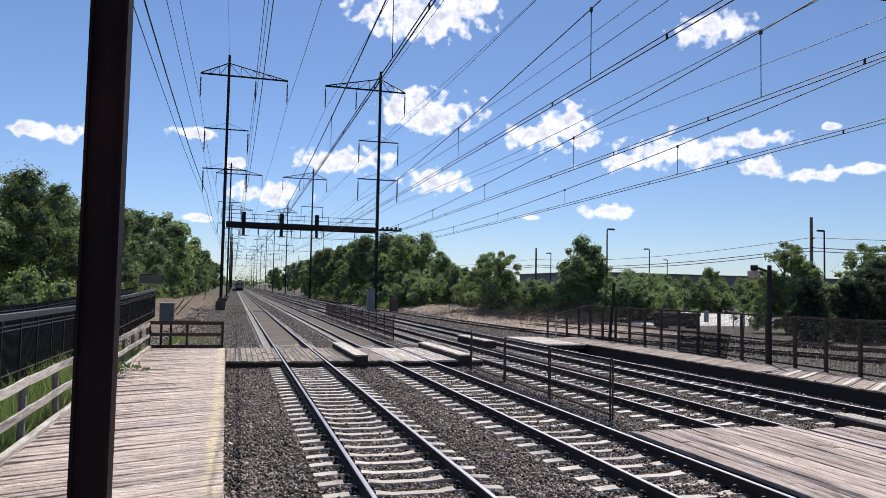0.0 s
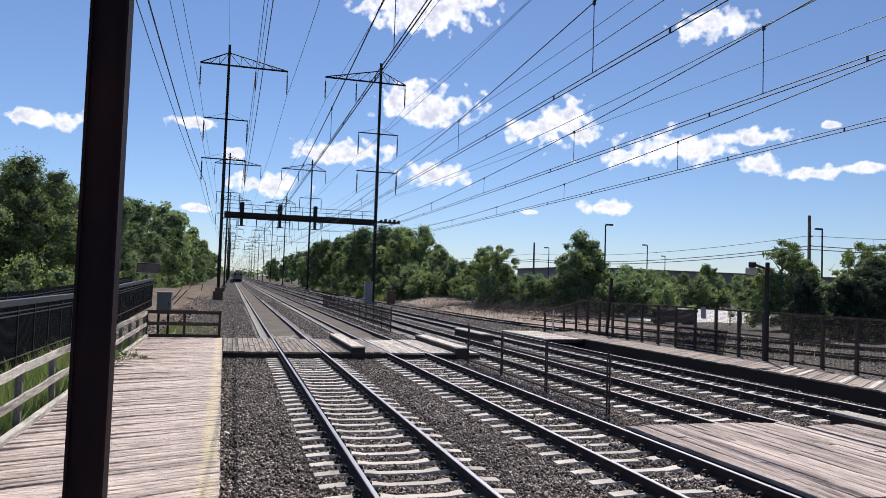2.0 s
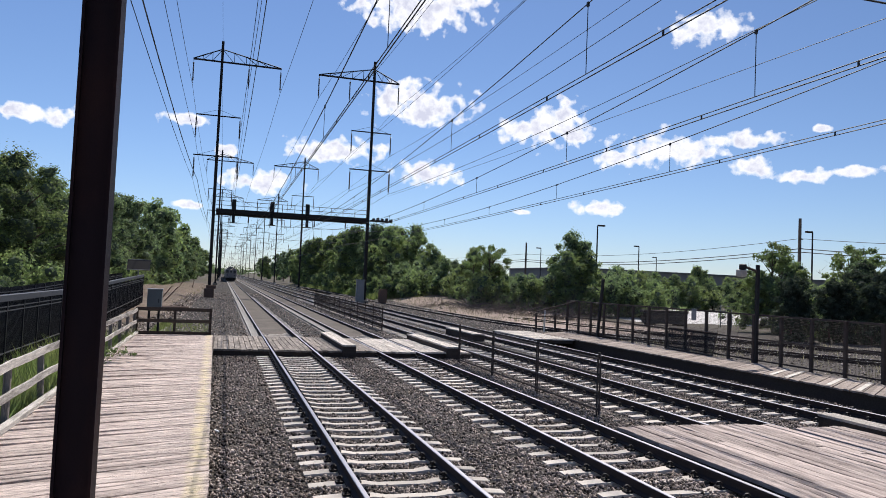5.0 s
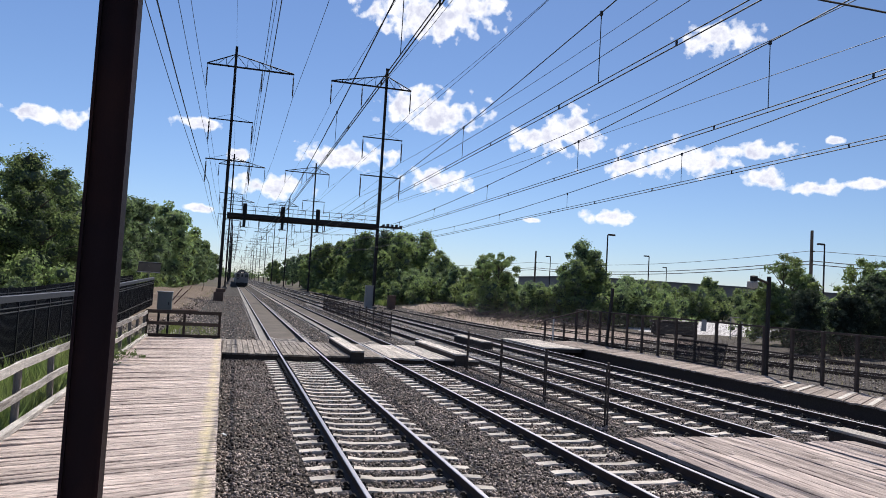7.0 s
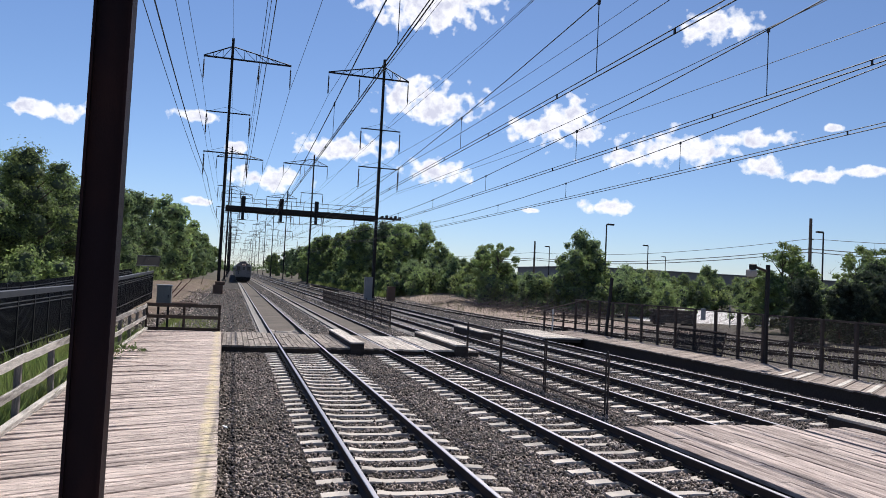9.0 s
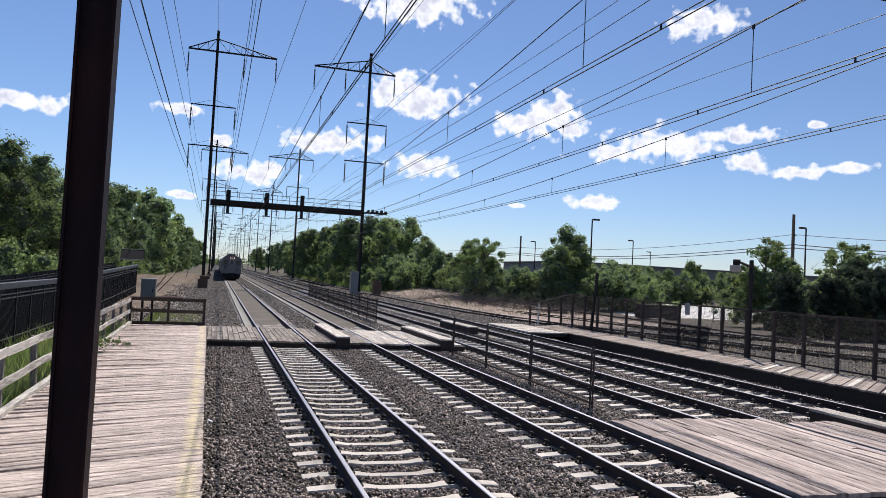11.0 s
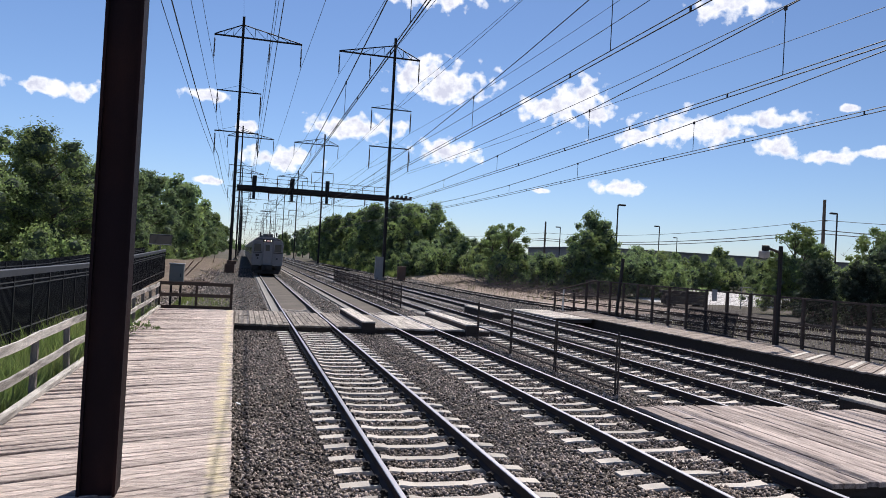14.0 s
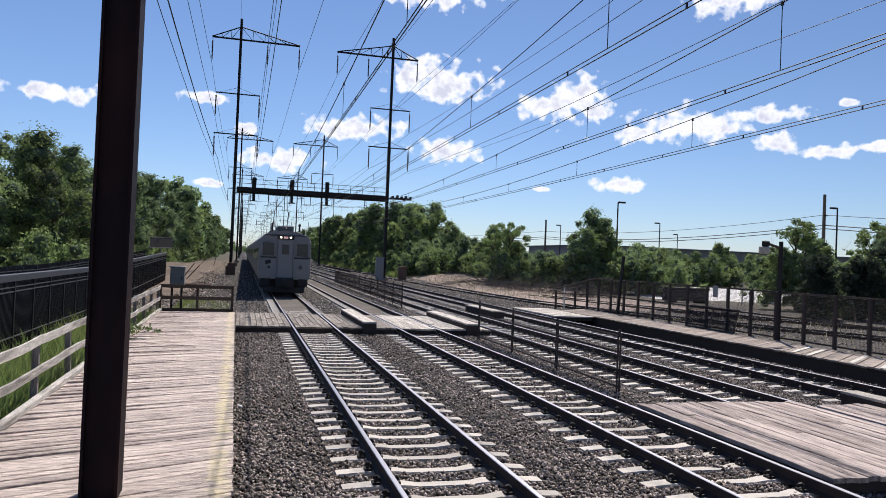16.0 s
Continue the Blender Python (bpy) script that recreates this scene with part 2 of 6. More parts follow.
def plank_mat(name, color, tint, stretch, stripe=False):
    """Weathered boards: long grain, cracks, a shade for each board; stripe: worn yellow paint along the platform's edge."""
    m = mat(name, color, 0.85, gloss=0.25, vary=0.56, scale=2.4, fine=12, bump=0.9, stretch=stretch, rand=0.24, tint=tint, tint_amount=0.6)
    if stripe:
        t = m.node_tree
        b = t.nodes["Principled BSDF"]
        src = b.inputs["Base Color"].links[0].from_socket
        g = t.nodes.new("ShaderNodeNewGeometry")
        sp = t.nodes.new("ShaderNodeSeparateXYZ")
        t.links.new(g.outputs["Position"], sp.inputs[0])
        nz = t.nodes.new("ShaderNodeTexNoise")
        nz.inputs["Scale"].default_value, nz.inputs["Detail"].default_value = 5.0, 6
        t.links.new(g.outputs["Position"], nz.inputs["Vector"])

        def ma(op, a, c, clamp=False):
            n = t.nodes.new("ShaderNodeMath")
            n.operation, n.use_clamp = op, clamp
            for i, v in enumerate((a, c)):
                if isinstance(v, (int, float)):
                    n.inputs[i].default_value = v
                else:
                    t.links.new(v, n.inputs[i])
            return n.outputs[0]
        across = ma("ADD", sp.outputs[0], ma("MULTIPLY", sp.outputs[1], 0.0112))
        band = ma("SUBTRACT", 1.0, ma("MULTIPLY", ma("ABSOLUTE", ma("ADD", across, 0.09), 0.0), 6.0), True)
        worn = ma("MULTIPLY", ma("ADD", ma("MULTIPLY", ma("SUBTRACT", nz.outputs[0], 0.5), 3.6), ma("MULTIPLY", band, 1.0)), 0.5, True)
        worn = ma("MULTIPLY", worn, ma("MULTIPLY", band, 3.0, True), True)
        mx = t.nodes.new("ShaderNodeMix")
        mx.data_type = "RGBA"
        mx.inputs[7].default_value = (0.76, 0.64, 0.38, 1)
        t.links.new(worn, mx.inputs[0])
        t.links.new(src, mx.inputs[6])
        t.links.new(mx.outputs[2], b.inputs["Base Color"])
    return m


M_PLANK = plank_mat("weathered_platform_board", (0.575, 0.475, 0.420), (0.30, 0.236, 0.208), (0.9, 13, 9), True)
M_PLANKY = plank_mat("weathered_deck_board", (0.41, 0.336, 0.300), (0.185, 0.142, 0.126), (6, 0.6, 5))
M_PLANKR = plank_mat("far_platform_board", (0.31, 0.255, 0.22), (0.20, 0.16, 0.138), (1, 9, 9))
M_PLANKC = plank_mat("crossing_board", (0.195, 0.165, 0.142), (0.33, 0.285, 0.245), (8, 0.9, 8))
M_FWOOD = plank_mat("grey_fence_wood", (0.50, 0.46, 0.415), (0.24, 0.215, 0.19), (9, 1, 9))

M_KERB = plank_mat("pale_kerb_board", (0.53, 0.475, 0.42), (0.34, 0.30, 0.262), (10, 0.8, 8))
M_FPOST = plank_mat("dark_fence_post", (0.20, 0.178, 0.160), (0.11, 0.098, 0.088), (9, 9, 1))


# ---- mesh helpers ----
def rise(y):
    """The line climbs gently beyond the crossing."""
    d = max(0.0, y - 38.0)
    return 0.0042 * d * d / (d + 25.0)


def drift(y):
    """... and bears a little to the left."""
    return -0.0018 * max(0.0, y - 45.0)


def box(bm, x0, x1, y0, y1, z0, z1, m=None, bevel=0.0):
    vs = [bm.verts.new(Vector((x, y, z))) for x in (x0, x1) for y in (y0, y1) for z in (z0, z1)]
    fs = [bm.faces.new([vs[i] for i in q]) for q in ((0, 1, 3, 2), (4, 6, 7, 5), (0, 4, 5, 1), (2, 3, 7, 6), (0, 2, 6, 4), (1, 5, 7, 3))]
    if bevel:
        es = {e for f in fs for e in f.edges}
        r = bmesh.ops.bevel(bm, geom=list(es), offset=bevel, segments=1, affect="EDGES")
        vs = list({v for f in r["faces"] for v in f.verts} | {v for v in vs if v.is_valid})
    if m is not None:
        for v in vs:
            v.co = m @ v.co
    return vs


def rod(bm, a, b, r0, r1=None, n=6):
    """A tapered bar from a to b."""
    a, b = Vector(a), Vector(b)
    r1 = r0 if r1 is None else r1
    d = (b - a).normalized()
    u = d.orthogonal().normalized()
    w = d.cross(u)
    ra = [bm.verts.new(a + (u * math.cos(k * 2 * math.pi / n) + w * math.sin(k * 2 * math.pi / n)) * r0) for k in range(n)]
    rb = [bm.verts.new(b + (u * math.cos(k * 2 * math.pi / n) + w * math.sin(k * 2 * math.pi / n)) * r1) for k in range(n)]
    for k in range(n):
        bm.faces.new((ra[k], ra[(k + 1) % n], rb[(k + 1) % n], rb[k]))
    bm.faces.new(ra[::-1])
    bm.faces.new(rb)


def tube(bm, pts, r, n=4):
    """One continuous wire through points."""
    prev = None
    for k, q in enumerate(pts):
        d = (pts[min(k + 1, len(pts) - 1)] - pts[max(k - 1, 0)]).normalized()
        u = Vector((0, 0, 1)).cross(d).normalized()
        w = d.cross(u)
        ring = [bm.verts.new(q + (u * math.cos(j * 2 * math.pi / n) + w * math.sin(j * 2 * math.pi / n)) * r) for j in range(n)]
        if prev:
            for j in range(n):
                bm.faces.new((prev[j], prev[(j + 1) % n], ring[(j + 1) % n], ring[j]))
        prev = ring


def mesh_of(name, bm, *mats, smooth=False):
    bmesh.ops.recalc_face_normals(bm, faces=bm.faces)
    me = bpy.data.meshes.new(name)
    bm.to_mesh(me)
    bm.free()
    for m in mats:
        me.materials.append(m)
    if smooth:
        me.shade_smooth()
    return me


def part(name, bm, material, parent, label=""):
    """A bmesh, or a ready mesh, as one object under a thing or a part."""
    me = bm if isinstance(bm, bpy.types.Mesh) else mesh_of(name, bm, material)
    ob = new(name, me)
    ob.parent = parent
    return tagged(ob, label)


def thing(name, label, category, group="", kind="", at=None):
    ob = tagged(new(name), label, category, group, kind)
    ob.empty_display_size = 0.2
    if at is not None:
        ob.matrix_basis = at
    return ob


def from_np(name, verts, faces, *mats):
    """A mesh out of numpy rows of corners and of equal faces."""
    me = bpy.data.meshes.new(name)
    me.vertices.add(len(verts))
    me.vertices.foreach_set("co", np.asarray(verts, np.float32).ravel())
    k = faces.shape[1]
    me.loops.add(faces.size)
    me.loops.foreach_set("vertex_index", faces.astype(np.int32).ravel())
    me.polygons.add(len(faces))
    me.polygons.foreach_set("loop_start", np.arange(0, faces.size, k, dtype=np.int32))
    me.update(calc_edges=True)
    for m in mats:
        me.materials.append(m)
    return me

# ---- ground, ballast ----
TRACKS = (2.55, 6.42, 10.27, 14.05)
rng = np.random.default_rng(7)


def sheet(name, xs, ys, zfun, material):
    X, Y = np.meshgrid(xs, ys)
    Z = np.array([[zfun(x, y) for x in xs] for y in ys])
    v = np.stack([X, Y, Z], -1).reshape(-1, 3)
    n = len(xs)
    f = [(j * n + i, j * n + i + 1, (j + 1) * n + i + 1, (j + 1) * n + i) for j in range(len(ys) - 1) for i in range(n - 1)]
    me = from_np(name, v, np.array(f), material)
    me.shade_smooth()
    return new(name, me)


def ground_z(x, y):
    z = -0.42 + rise(y)
    if x < -3:
        z += 0.15 * noise.noise(Vector((x * 0.12, y * 0.06, 1.3)))
        z += 0.9 * math.exp(-((x + 9) / 4.5) ** 2 - ((y - 95) / 30) ** 2)
    if x > 19:
        z += (0.22 if y > 61 else 0.15) + (0.12 if y > 61 else 0.04) * noise.noise(Vector((x * 0.15, y * 0.15, 4.1)))
        if y > 62:
            z += (1.0 if x < 34 else max(0.3, 1.0 - (x - 34) * 0.12)) * min(1, (x - 19) / 7) * min(1, (y - 62) / 30)
    return z


gx = sorted(set([-4000, -1500, -500, -200, -100] + list(range(-60, 81, 3)) + [120, 200, 500, 1500, 4000]))
gy = sorted(set([-1500, -300, -80, -30] + list(range(-12, 150, 4)) + list(range(160, 420, 20)) + [500, 700, 1000, 1800, 4500]))
tagged(sheet("ground", gx, gy, ground_z, M_GROUND), "dry brown soil with patchy weeds beside the line", "ground", kind="structure")


def patch(name, xs, ys, lift, label, material=M_DIRT):
    def z(x, y):
        e = min(x - xs[0], xs[-1] - x, (y - ys[0]) / 3, (ys[-1] - y) / 3)
        return ground_z(x, y) + lift * min(1, e) - 0.05 * (e < 0.1) + 0.10 * noise.noise(Vector((x * 0.5, y * 0.25, 2.0)))
    tagged(sheet(name, xs, ys, z, material), label, "ground", kind="structure")


patch("dirt_track", list(np.arange(-11.5, -2.4, 0.7)), list(np.arange(46, 190, 4.0)), 0.28, "bare brown dirt track with ruts beside the line")
patch("dirt_bank", list(np.arange(20.5, 33.5, 0.9)), list(np.arange(43, 96, 2.5)), 0.14, "bare pinkish-tan dirt bank beyond the outer track", M_TAN)
M_CINDER = mat("cinder_gravel", (0.085, 0.074, 0.067), 0.95, gloss=0.1, vary=0.6, scale=1.5, fine=14, bump=1.0, tint=(0.075, 0.066, 0.058), tint_amount=0.7, world_space=True)
patch("cinder_bed", list(np.arange(20.0, 41, 0.9)), list(np.arange(4, 61, 1.5)), 0.05, "grey-brown cinders and gravel round the sidings", M_CINDER)
M_LOT = mat("pale_lot_concrete", (0.50, 0.475, 0.47), 0.85, vary=0.08, scale=0.15, fine=2.5, bump=0.1, tint=(0.52, 0.49, 0.47), world_space=True)
patch("car_park", list(np.arange(37, 90, 2.6)), list(np.arange(60.5, 94, 2.5)), 0.12, "pale sunlit concrete car park beyond the siding", M_LOT)


def bed_z(x, y):
    z = -0.235 + rise(y)
    if (x < -0.7 and y < 34) or x > 16.3:
        z -= 0.28
    if y < 60 and any(abs(x - c) < 1.0 for c in TRACKS):
        z -= 0.01
    return z + 0.018 * noise.noise(Vector((x * 2.1, y * 1.7, 0)))


bx = [-2.6, -1.6, -0.7] + list(np.arange(-0.3, 16.4, 0.4)) + [17.3]
by = list(np.arange(-14, 60, 0.5)) + list(np.arange(60, 160, 4.0)) + list(range(170, 820, 30))
tagged(sheet("ballast_bed", bx, by, bed_z, M_BEDSHADE), "grey crushed stone ballast under four tracks, darkened as shade between the stones", "ballast", kind="structure")


def siding_z(x, y):
    return max(ground_z(x, y) + 0.02, rise(y) - 0.19 - 0.2 * max(0, 17.3 - x) / 0.7 + 0.02 * noise.noise(Vector((x * 2.1, y * 1.7, 3))))


tagged(sheet("siding_bed", list(np.arange(16.6, 20.7, 0.35)), list(np.arange(41.5, 60, 1.0)) + list(np.arange(60, 126, 4.0)), siding_z, M_BEDSHADE),
       "grey gravel bed of the siding beside the outer track, darkened as shade between stones", "ballast", kind="structure")


def scatter_stones(n, spots, zfun, lo, hi):
    """Loose angular stones: octahedra pulled out of shape."""
    base = np.array([(1, 0, 0), (-1, 0, 0), (0, 1, 0), (0, -1, 0), (0, 0, 1), (0, 0, -1)], float)
    tri = np.array([(0, 2, 4), (2, 1, 4), (1, 3, 4), (3, 0, 4), (2, 0, 5), (1, 2, 5), (3, 1, 5), (0, 3, 5)])
    p = np.array([spots(rng) for _ in range(n)])
    size = rng.uniform(lo, hi, (n, 1, 1)) * np.clip(rng.uniform(0.55, 1.25, (n, 1, 3)), 0, 2)
    a = rng.uniform(0, 2 * np.pi, (n, 3))
    v = base[None] * rng.uniform(0.65, 1.2, (n, 6, 1)) * size
    for i, j, k in ((0, 1, 0), (1, 2, 1), (0, 2, 2)):
        c, s = np.cos(a[:, k])[:, None], np.sin(a[:, k])[:, None]
        v[..., i], v[..., j] = v[..., i] * c - v[..., j] * s, v[..., i] * s + v[..., j] * c
    z = np.array([zfun(x, y) for x, y in p])
    v += np.concatenate([p, z[:, None]], 1)[:, None, :]
    f = (np.arange(n)[:, None, None] * 6 + tri[None]).reshape(-1, 3)
    return from_np("stones", v.reshape(-1, 3), f, M_BALLAST)


def tie_start(i):
    return -4.34 + (0.2 * i) % 0.61


def heaped(x, y):
    """Where loose stones have spilled over the ties between the rails of the middle tracks."""
    return x > 4.5 and min(abs(x - c) for c in TRACKS) < 0.6 and noise.noise(Vector((x * 1.3, y * 1.1, 7.0))) > 0.12


def near_spot(r):
    while True:
        y = 7.5 + 19.5 * r.random() ** 1.5
        x = r.uniform(-0.15, min(16.3, 9.6 + (y - 8) * 0.9))
        i = min(range(4), key=lambda k: abs(TRACKS[k] - x))
        if abs(x - TRACKS[i]) < 1.33:
            q = (y - tie_start(i) + 0.305) % 0.61 - 0.305
            if abs(abs(x - TRACKS[i]) - 0.752) < 0.06 or (abs(q) < 0.125 and not heaped(x, y)):
                continue
        return x, y


tagged(new("loose_ballast", scatter_stones(72000, near_spot, lambda x, y: bed_z(x, y) + rng.uniform(-0.015, 0.038) + (0.02 if heaped(x, y) else 0.0), 0.017, 0.040)),
       "loose grey and brown crushed stones between the tracks", "ballast", kind="stuff")


def far_spot(r):
    y = 33 + 80 * r.random() ** 1.3
    if y > 42 and r.random() < 0.2:
        return r.uniform(16.7, 20.4), y
    return r.uniform(-2.2, 16.6), y


tagged(new("far_ballast", scatter_stones(20000, far_spot, lambda x, y: (bed_z(x, y) if x < 16.6 else siding_z(x, y)) + 0.012, 0.03, 0.065)),
       "coarse grey crushed stone beyond the crossing", "ballast", kind="stuff")


def verge_spot(r):
    return -2.4 - 6.5 * r.random() ** 1.4, 36 + 60 * r.random() ** 1.3


tagged(new("verge_rubble", scatter_stones(4500, verge_spot, lambda x, y: ground_z(x, y) + (0.2 if y > 48 else 0.02), 0.03, 0.10)),
       "loose grey rubble on the dirt beside the line", "rubble", kind="stuff")
tagged(new("siding_rubble", scatter_stones(4500, lambda r: (20.4 + 15 * r.random(), 14 + 46 * r.random()), lambda x, y: ground_z(x, y) + 0.06, 0.03, 0.075)),
       "loose grey stones round the sidings", "rubble", kind="stuff")


# ---- tracks ----
def rail_mesh(y0, y1):
    prof = [(-0.07, -0.17), (0.07, -0.17), (0.07, -0.155), (0.012, -0.13), (0.012, -0.045), (0.036, -0.035), (0.036, -0.006), (0.028, 0.0),
            (-0.028, 0.0), (-0.036, -0.006), (-0.036, -0.035), (-0.012, -0.045), (-0.012, -0.13), (-0.07, -0.155)]
    ys = [y for y in list(np.arange(-14, 60, 4.0)) + list(range(60, 800, 15)) if y0 <= y <= y1]
    bm = bmesh.new()
    prev = None
    for y in ys:
        ring = [bm.verts.new((x + drift(y), y, z + rise(y))) for x, z in prof]
        if prev:
            for k in range(len(prof)):
                f = bm.faces.new((prev[k], prev[(k + 1) % len(prof)], ring[(k + 1) % len(prof)], ring[k]))
                f.material_index = 1 if k in (7, 8) else 0
        prev = ring
    return mesh_of("rail", bm, M_RAIL, M_RAILTOP)


def tie_mesh():
    """A concrete tie: high at the rail seats, waisted in the middle."""
    bm = bmesh.new()
    st = [(-1.30, -0.205, 0.125), (-1.0, -0.185, 0.135), (-0.52, -0.185, 0.13), (-0.34, -0.212, 0.105), (0.34, -0.212, 0.105), (0.52, -0.185, 0.13), (1.0, -0.185, 0.135), (1.30, -0.205, 0.125)]
    prev = None
    for x, z, w in st:
        ring = [bm.verts.new(c) for c in ((x, -w, -0.42), (x, -w * 0.9, z - 0.02), (x, -w * 0.8, z), (x, w * 0.8, z), (x, w * 0.9, z - 0.02), (x, w, -0.42))]
        if prev:
            for k in range(6):
                bm.faces.new((prev[k], prev[(k + 1) % 6], ring[(k + 1) % 6], ring[k]))
        else:
            bm.faces.new(ring)
        prev = ring
    bm.faces.new(prev[::-1])
    return mesh_of("tie", bm, M_CONC)


def clip_mesh():
    """A coiled spring clip in its iron shoulder."""
    bm = bmesh.new()
    box(bm, -0.045, 0.055, -0.06, 0.06, -0.2, -0.155)
    pts = [Vector((0.03 * math.cos(a) - 0.008, -0.055 + 0.11 * k / 8, -0.135 + 0.034 * math.sin(a))) for k, a in enumerate([0.9 * q for q in range(9)])]
    tube(bm, pts, 0.021, 5)
    return mesh_of("rail_clip", bm, M_CLIP)


RAIL, TIE, CLIP = rail_mesh(-14, 800), tie_mesh(), clip_mesh()
for i, cx in enumerate(TRACKS):
    tr = thing("railway_track", "straight railway track on pale concrete ties, polished steel rails" if i < 3 else
               "outer railway track beside the wooden platform, concrete ties", "railway track", "four parallel tracks")
    for s in (-0.752, 0.752):
        r = part("rail", RAIL, None, tr, "steel rail with a bright worn head")
        r.location.x = cx + s
    y = tie_start(i)
    while y < 95:
        hidden = i < 2 and 27.2 < y < 32.8
        if not hidden:
            tie = part("tie", TIE, None, tr)
            tie.location = (cx + drift(y), y, rise(y) + random.uniform(-0.008, 0.006))
            tie.rotation_euler.z = random.uniform(-0.008, 0.008)
            if 7.5 < y < (27 if i < 2 else 34):
                for g in (-0.752, 0.752):
                    for q in (-1, 1):
                        c = part("rail_clip", CLIP, None, tie, "dark coiled spring clip")
                        c.location.x = g + q * 0.12
                        c.rotation_euler.z = 0 if q > 0 else math.pi
        y += 0.61

# the smooth filled strip beyond the crossing
for cx in TRACKS[:2]:
    for a, b in ((-0.66, 0.66), (-1.18, -0.84)):
        bm = bmesh.new()
        prev = None
        for y in list(range(37 if a == -0.66 else 34, 60, 2)) + list(range(60, 520, 20)):
            top = -0.23 if prev is None else -0.125
            ring = [bm.verts.new((cx + x + drift(y), y, rise(y) + z)) for x, z in ((a, -0.26), (a, top), (b, top), (b, -0.26))]
            if prev:
                for k in range(3):
                    bm.faces.new((prev[k], prev[k + 1], ring[k + 1], ring[k]))
            prev = ring
        tagged(new("track_infill", mesh_of("track_infill", bm, M_FILL if a == -0.66 else M_CONC2)), "smooth grey filled strip along the rails beyond the crossing",
               "infill", kind="structure")

# ---- catenary poles, signal bridge, wires ----
POLE_L, POLE_R = -1.42, 16.75
POLE_Y = [8.1, 90.0, 171.0, 254.0, 336.0, 418.0, 500.0, 582.0, 664.0, 746.0]


def h_column(bm, w, d, z0, z1, t=0.03, web=0.025):
    """An H-section: flanges left and right, the web between them."""
    a, b, c, e = w / 2, d / 2, w / 2 - t, web / 2
    prof = [(-a, -b), (-c, -b), (-c, -e), (c, -e), (c, -b), (a, -b), (a, b), (c, b), (c, e), (-c, e), (-c, b), (-a, b)]
    lo, hi = [[bm.verts.new((x, y, z)) for x, y in prof] for z in (z0, z1)]
    for k in range(12):
        bm.faces.new((lo[k], lo[(k + 1) % 12], hi[(k + 1) % 12], hi[k]))
    bm.faces.new(lo[::-1])
    bm.faces.new(hi)


def lathe(bm, x, y, prof, n=7):
    """A turned shape round an upright axis, from rows of height and radius."""
    prev = None
    for z, r in prof:
        ring = [bm.verts.new((x + math.cos(k * 2 * math.pi / n) * r, y + math.sin(k * 2 * math.pi / n) * r, z)) for k in range(n)]
        if prev:
            for k in range(n):
                bm.faces.new((prev[k], prev[(k + 1) % n], ring[(k + 1) % n], ring[k]))
        else:
            bm.faces.new(ring)
        prev = ring
    bm.faces.new(prev[::-1])


def insulator(bm, x, z, n=2.75):
    """A hanging string of discs, n long, with its clamp."""
    prof = [(z, 0.025), (z - 0.3, 0.025)]
    zz = z - 0.32
    while zz > z - n + 0.4:
        prof += [(zz, 0.06), (zz - 0.05, 0.105), (zz - 0.1, 0.06)]
        zz -= 0.145
    lathe(bm, x, 0, prof + [(z - n + 0.15, 0.03), (z - n, 0.03)])


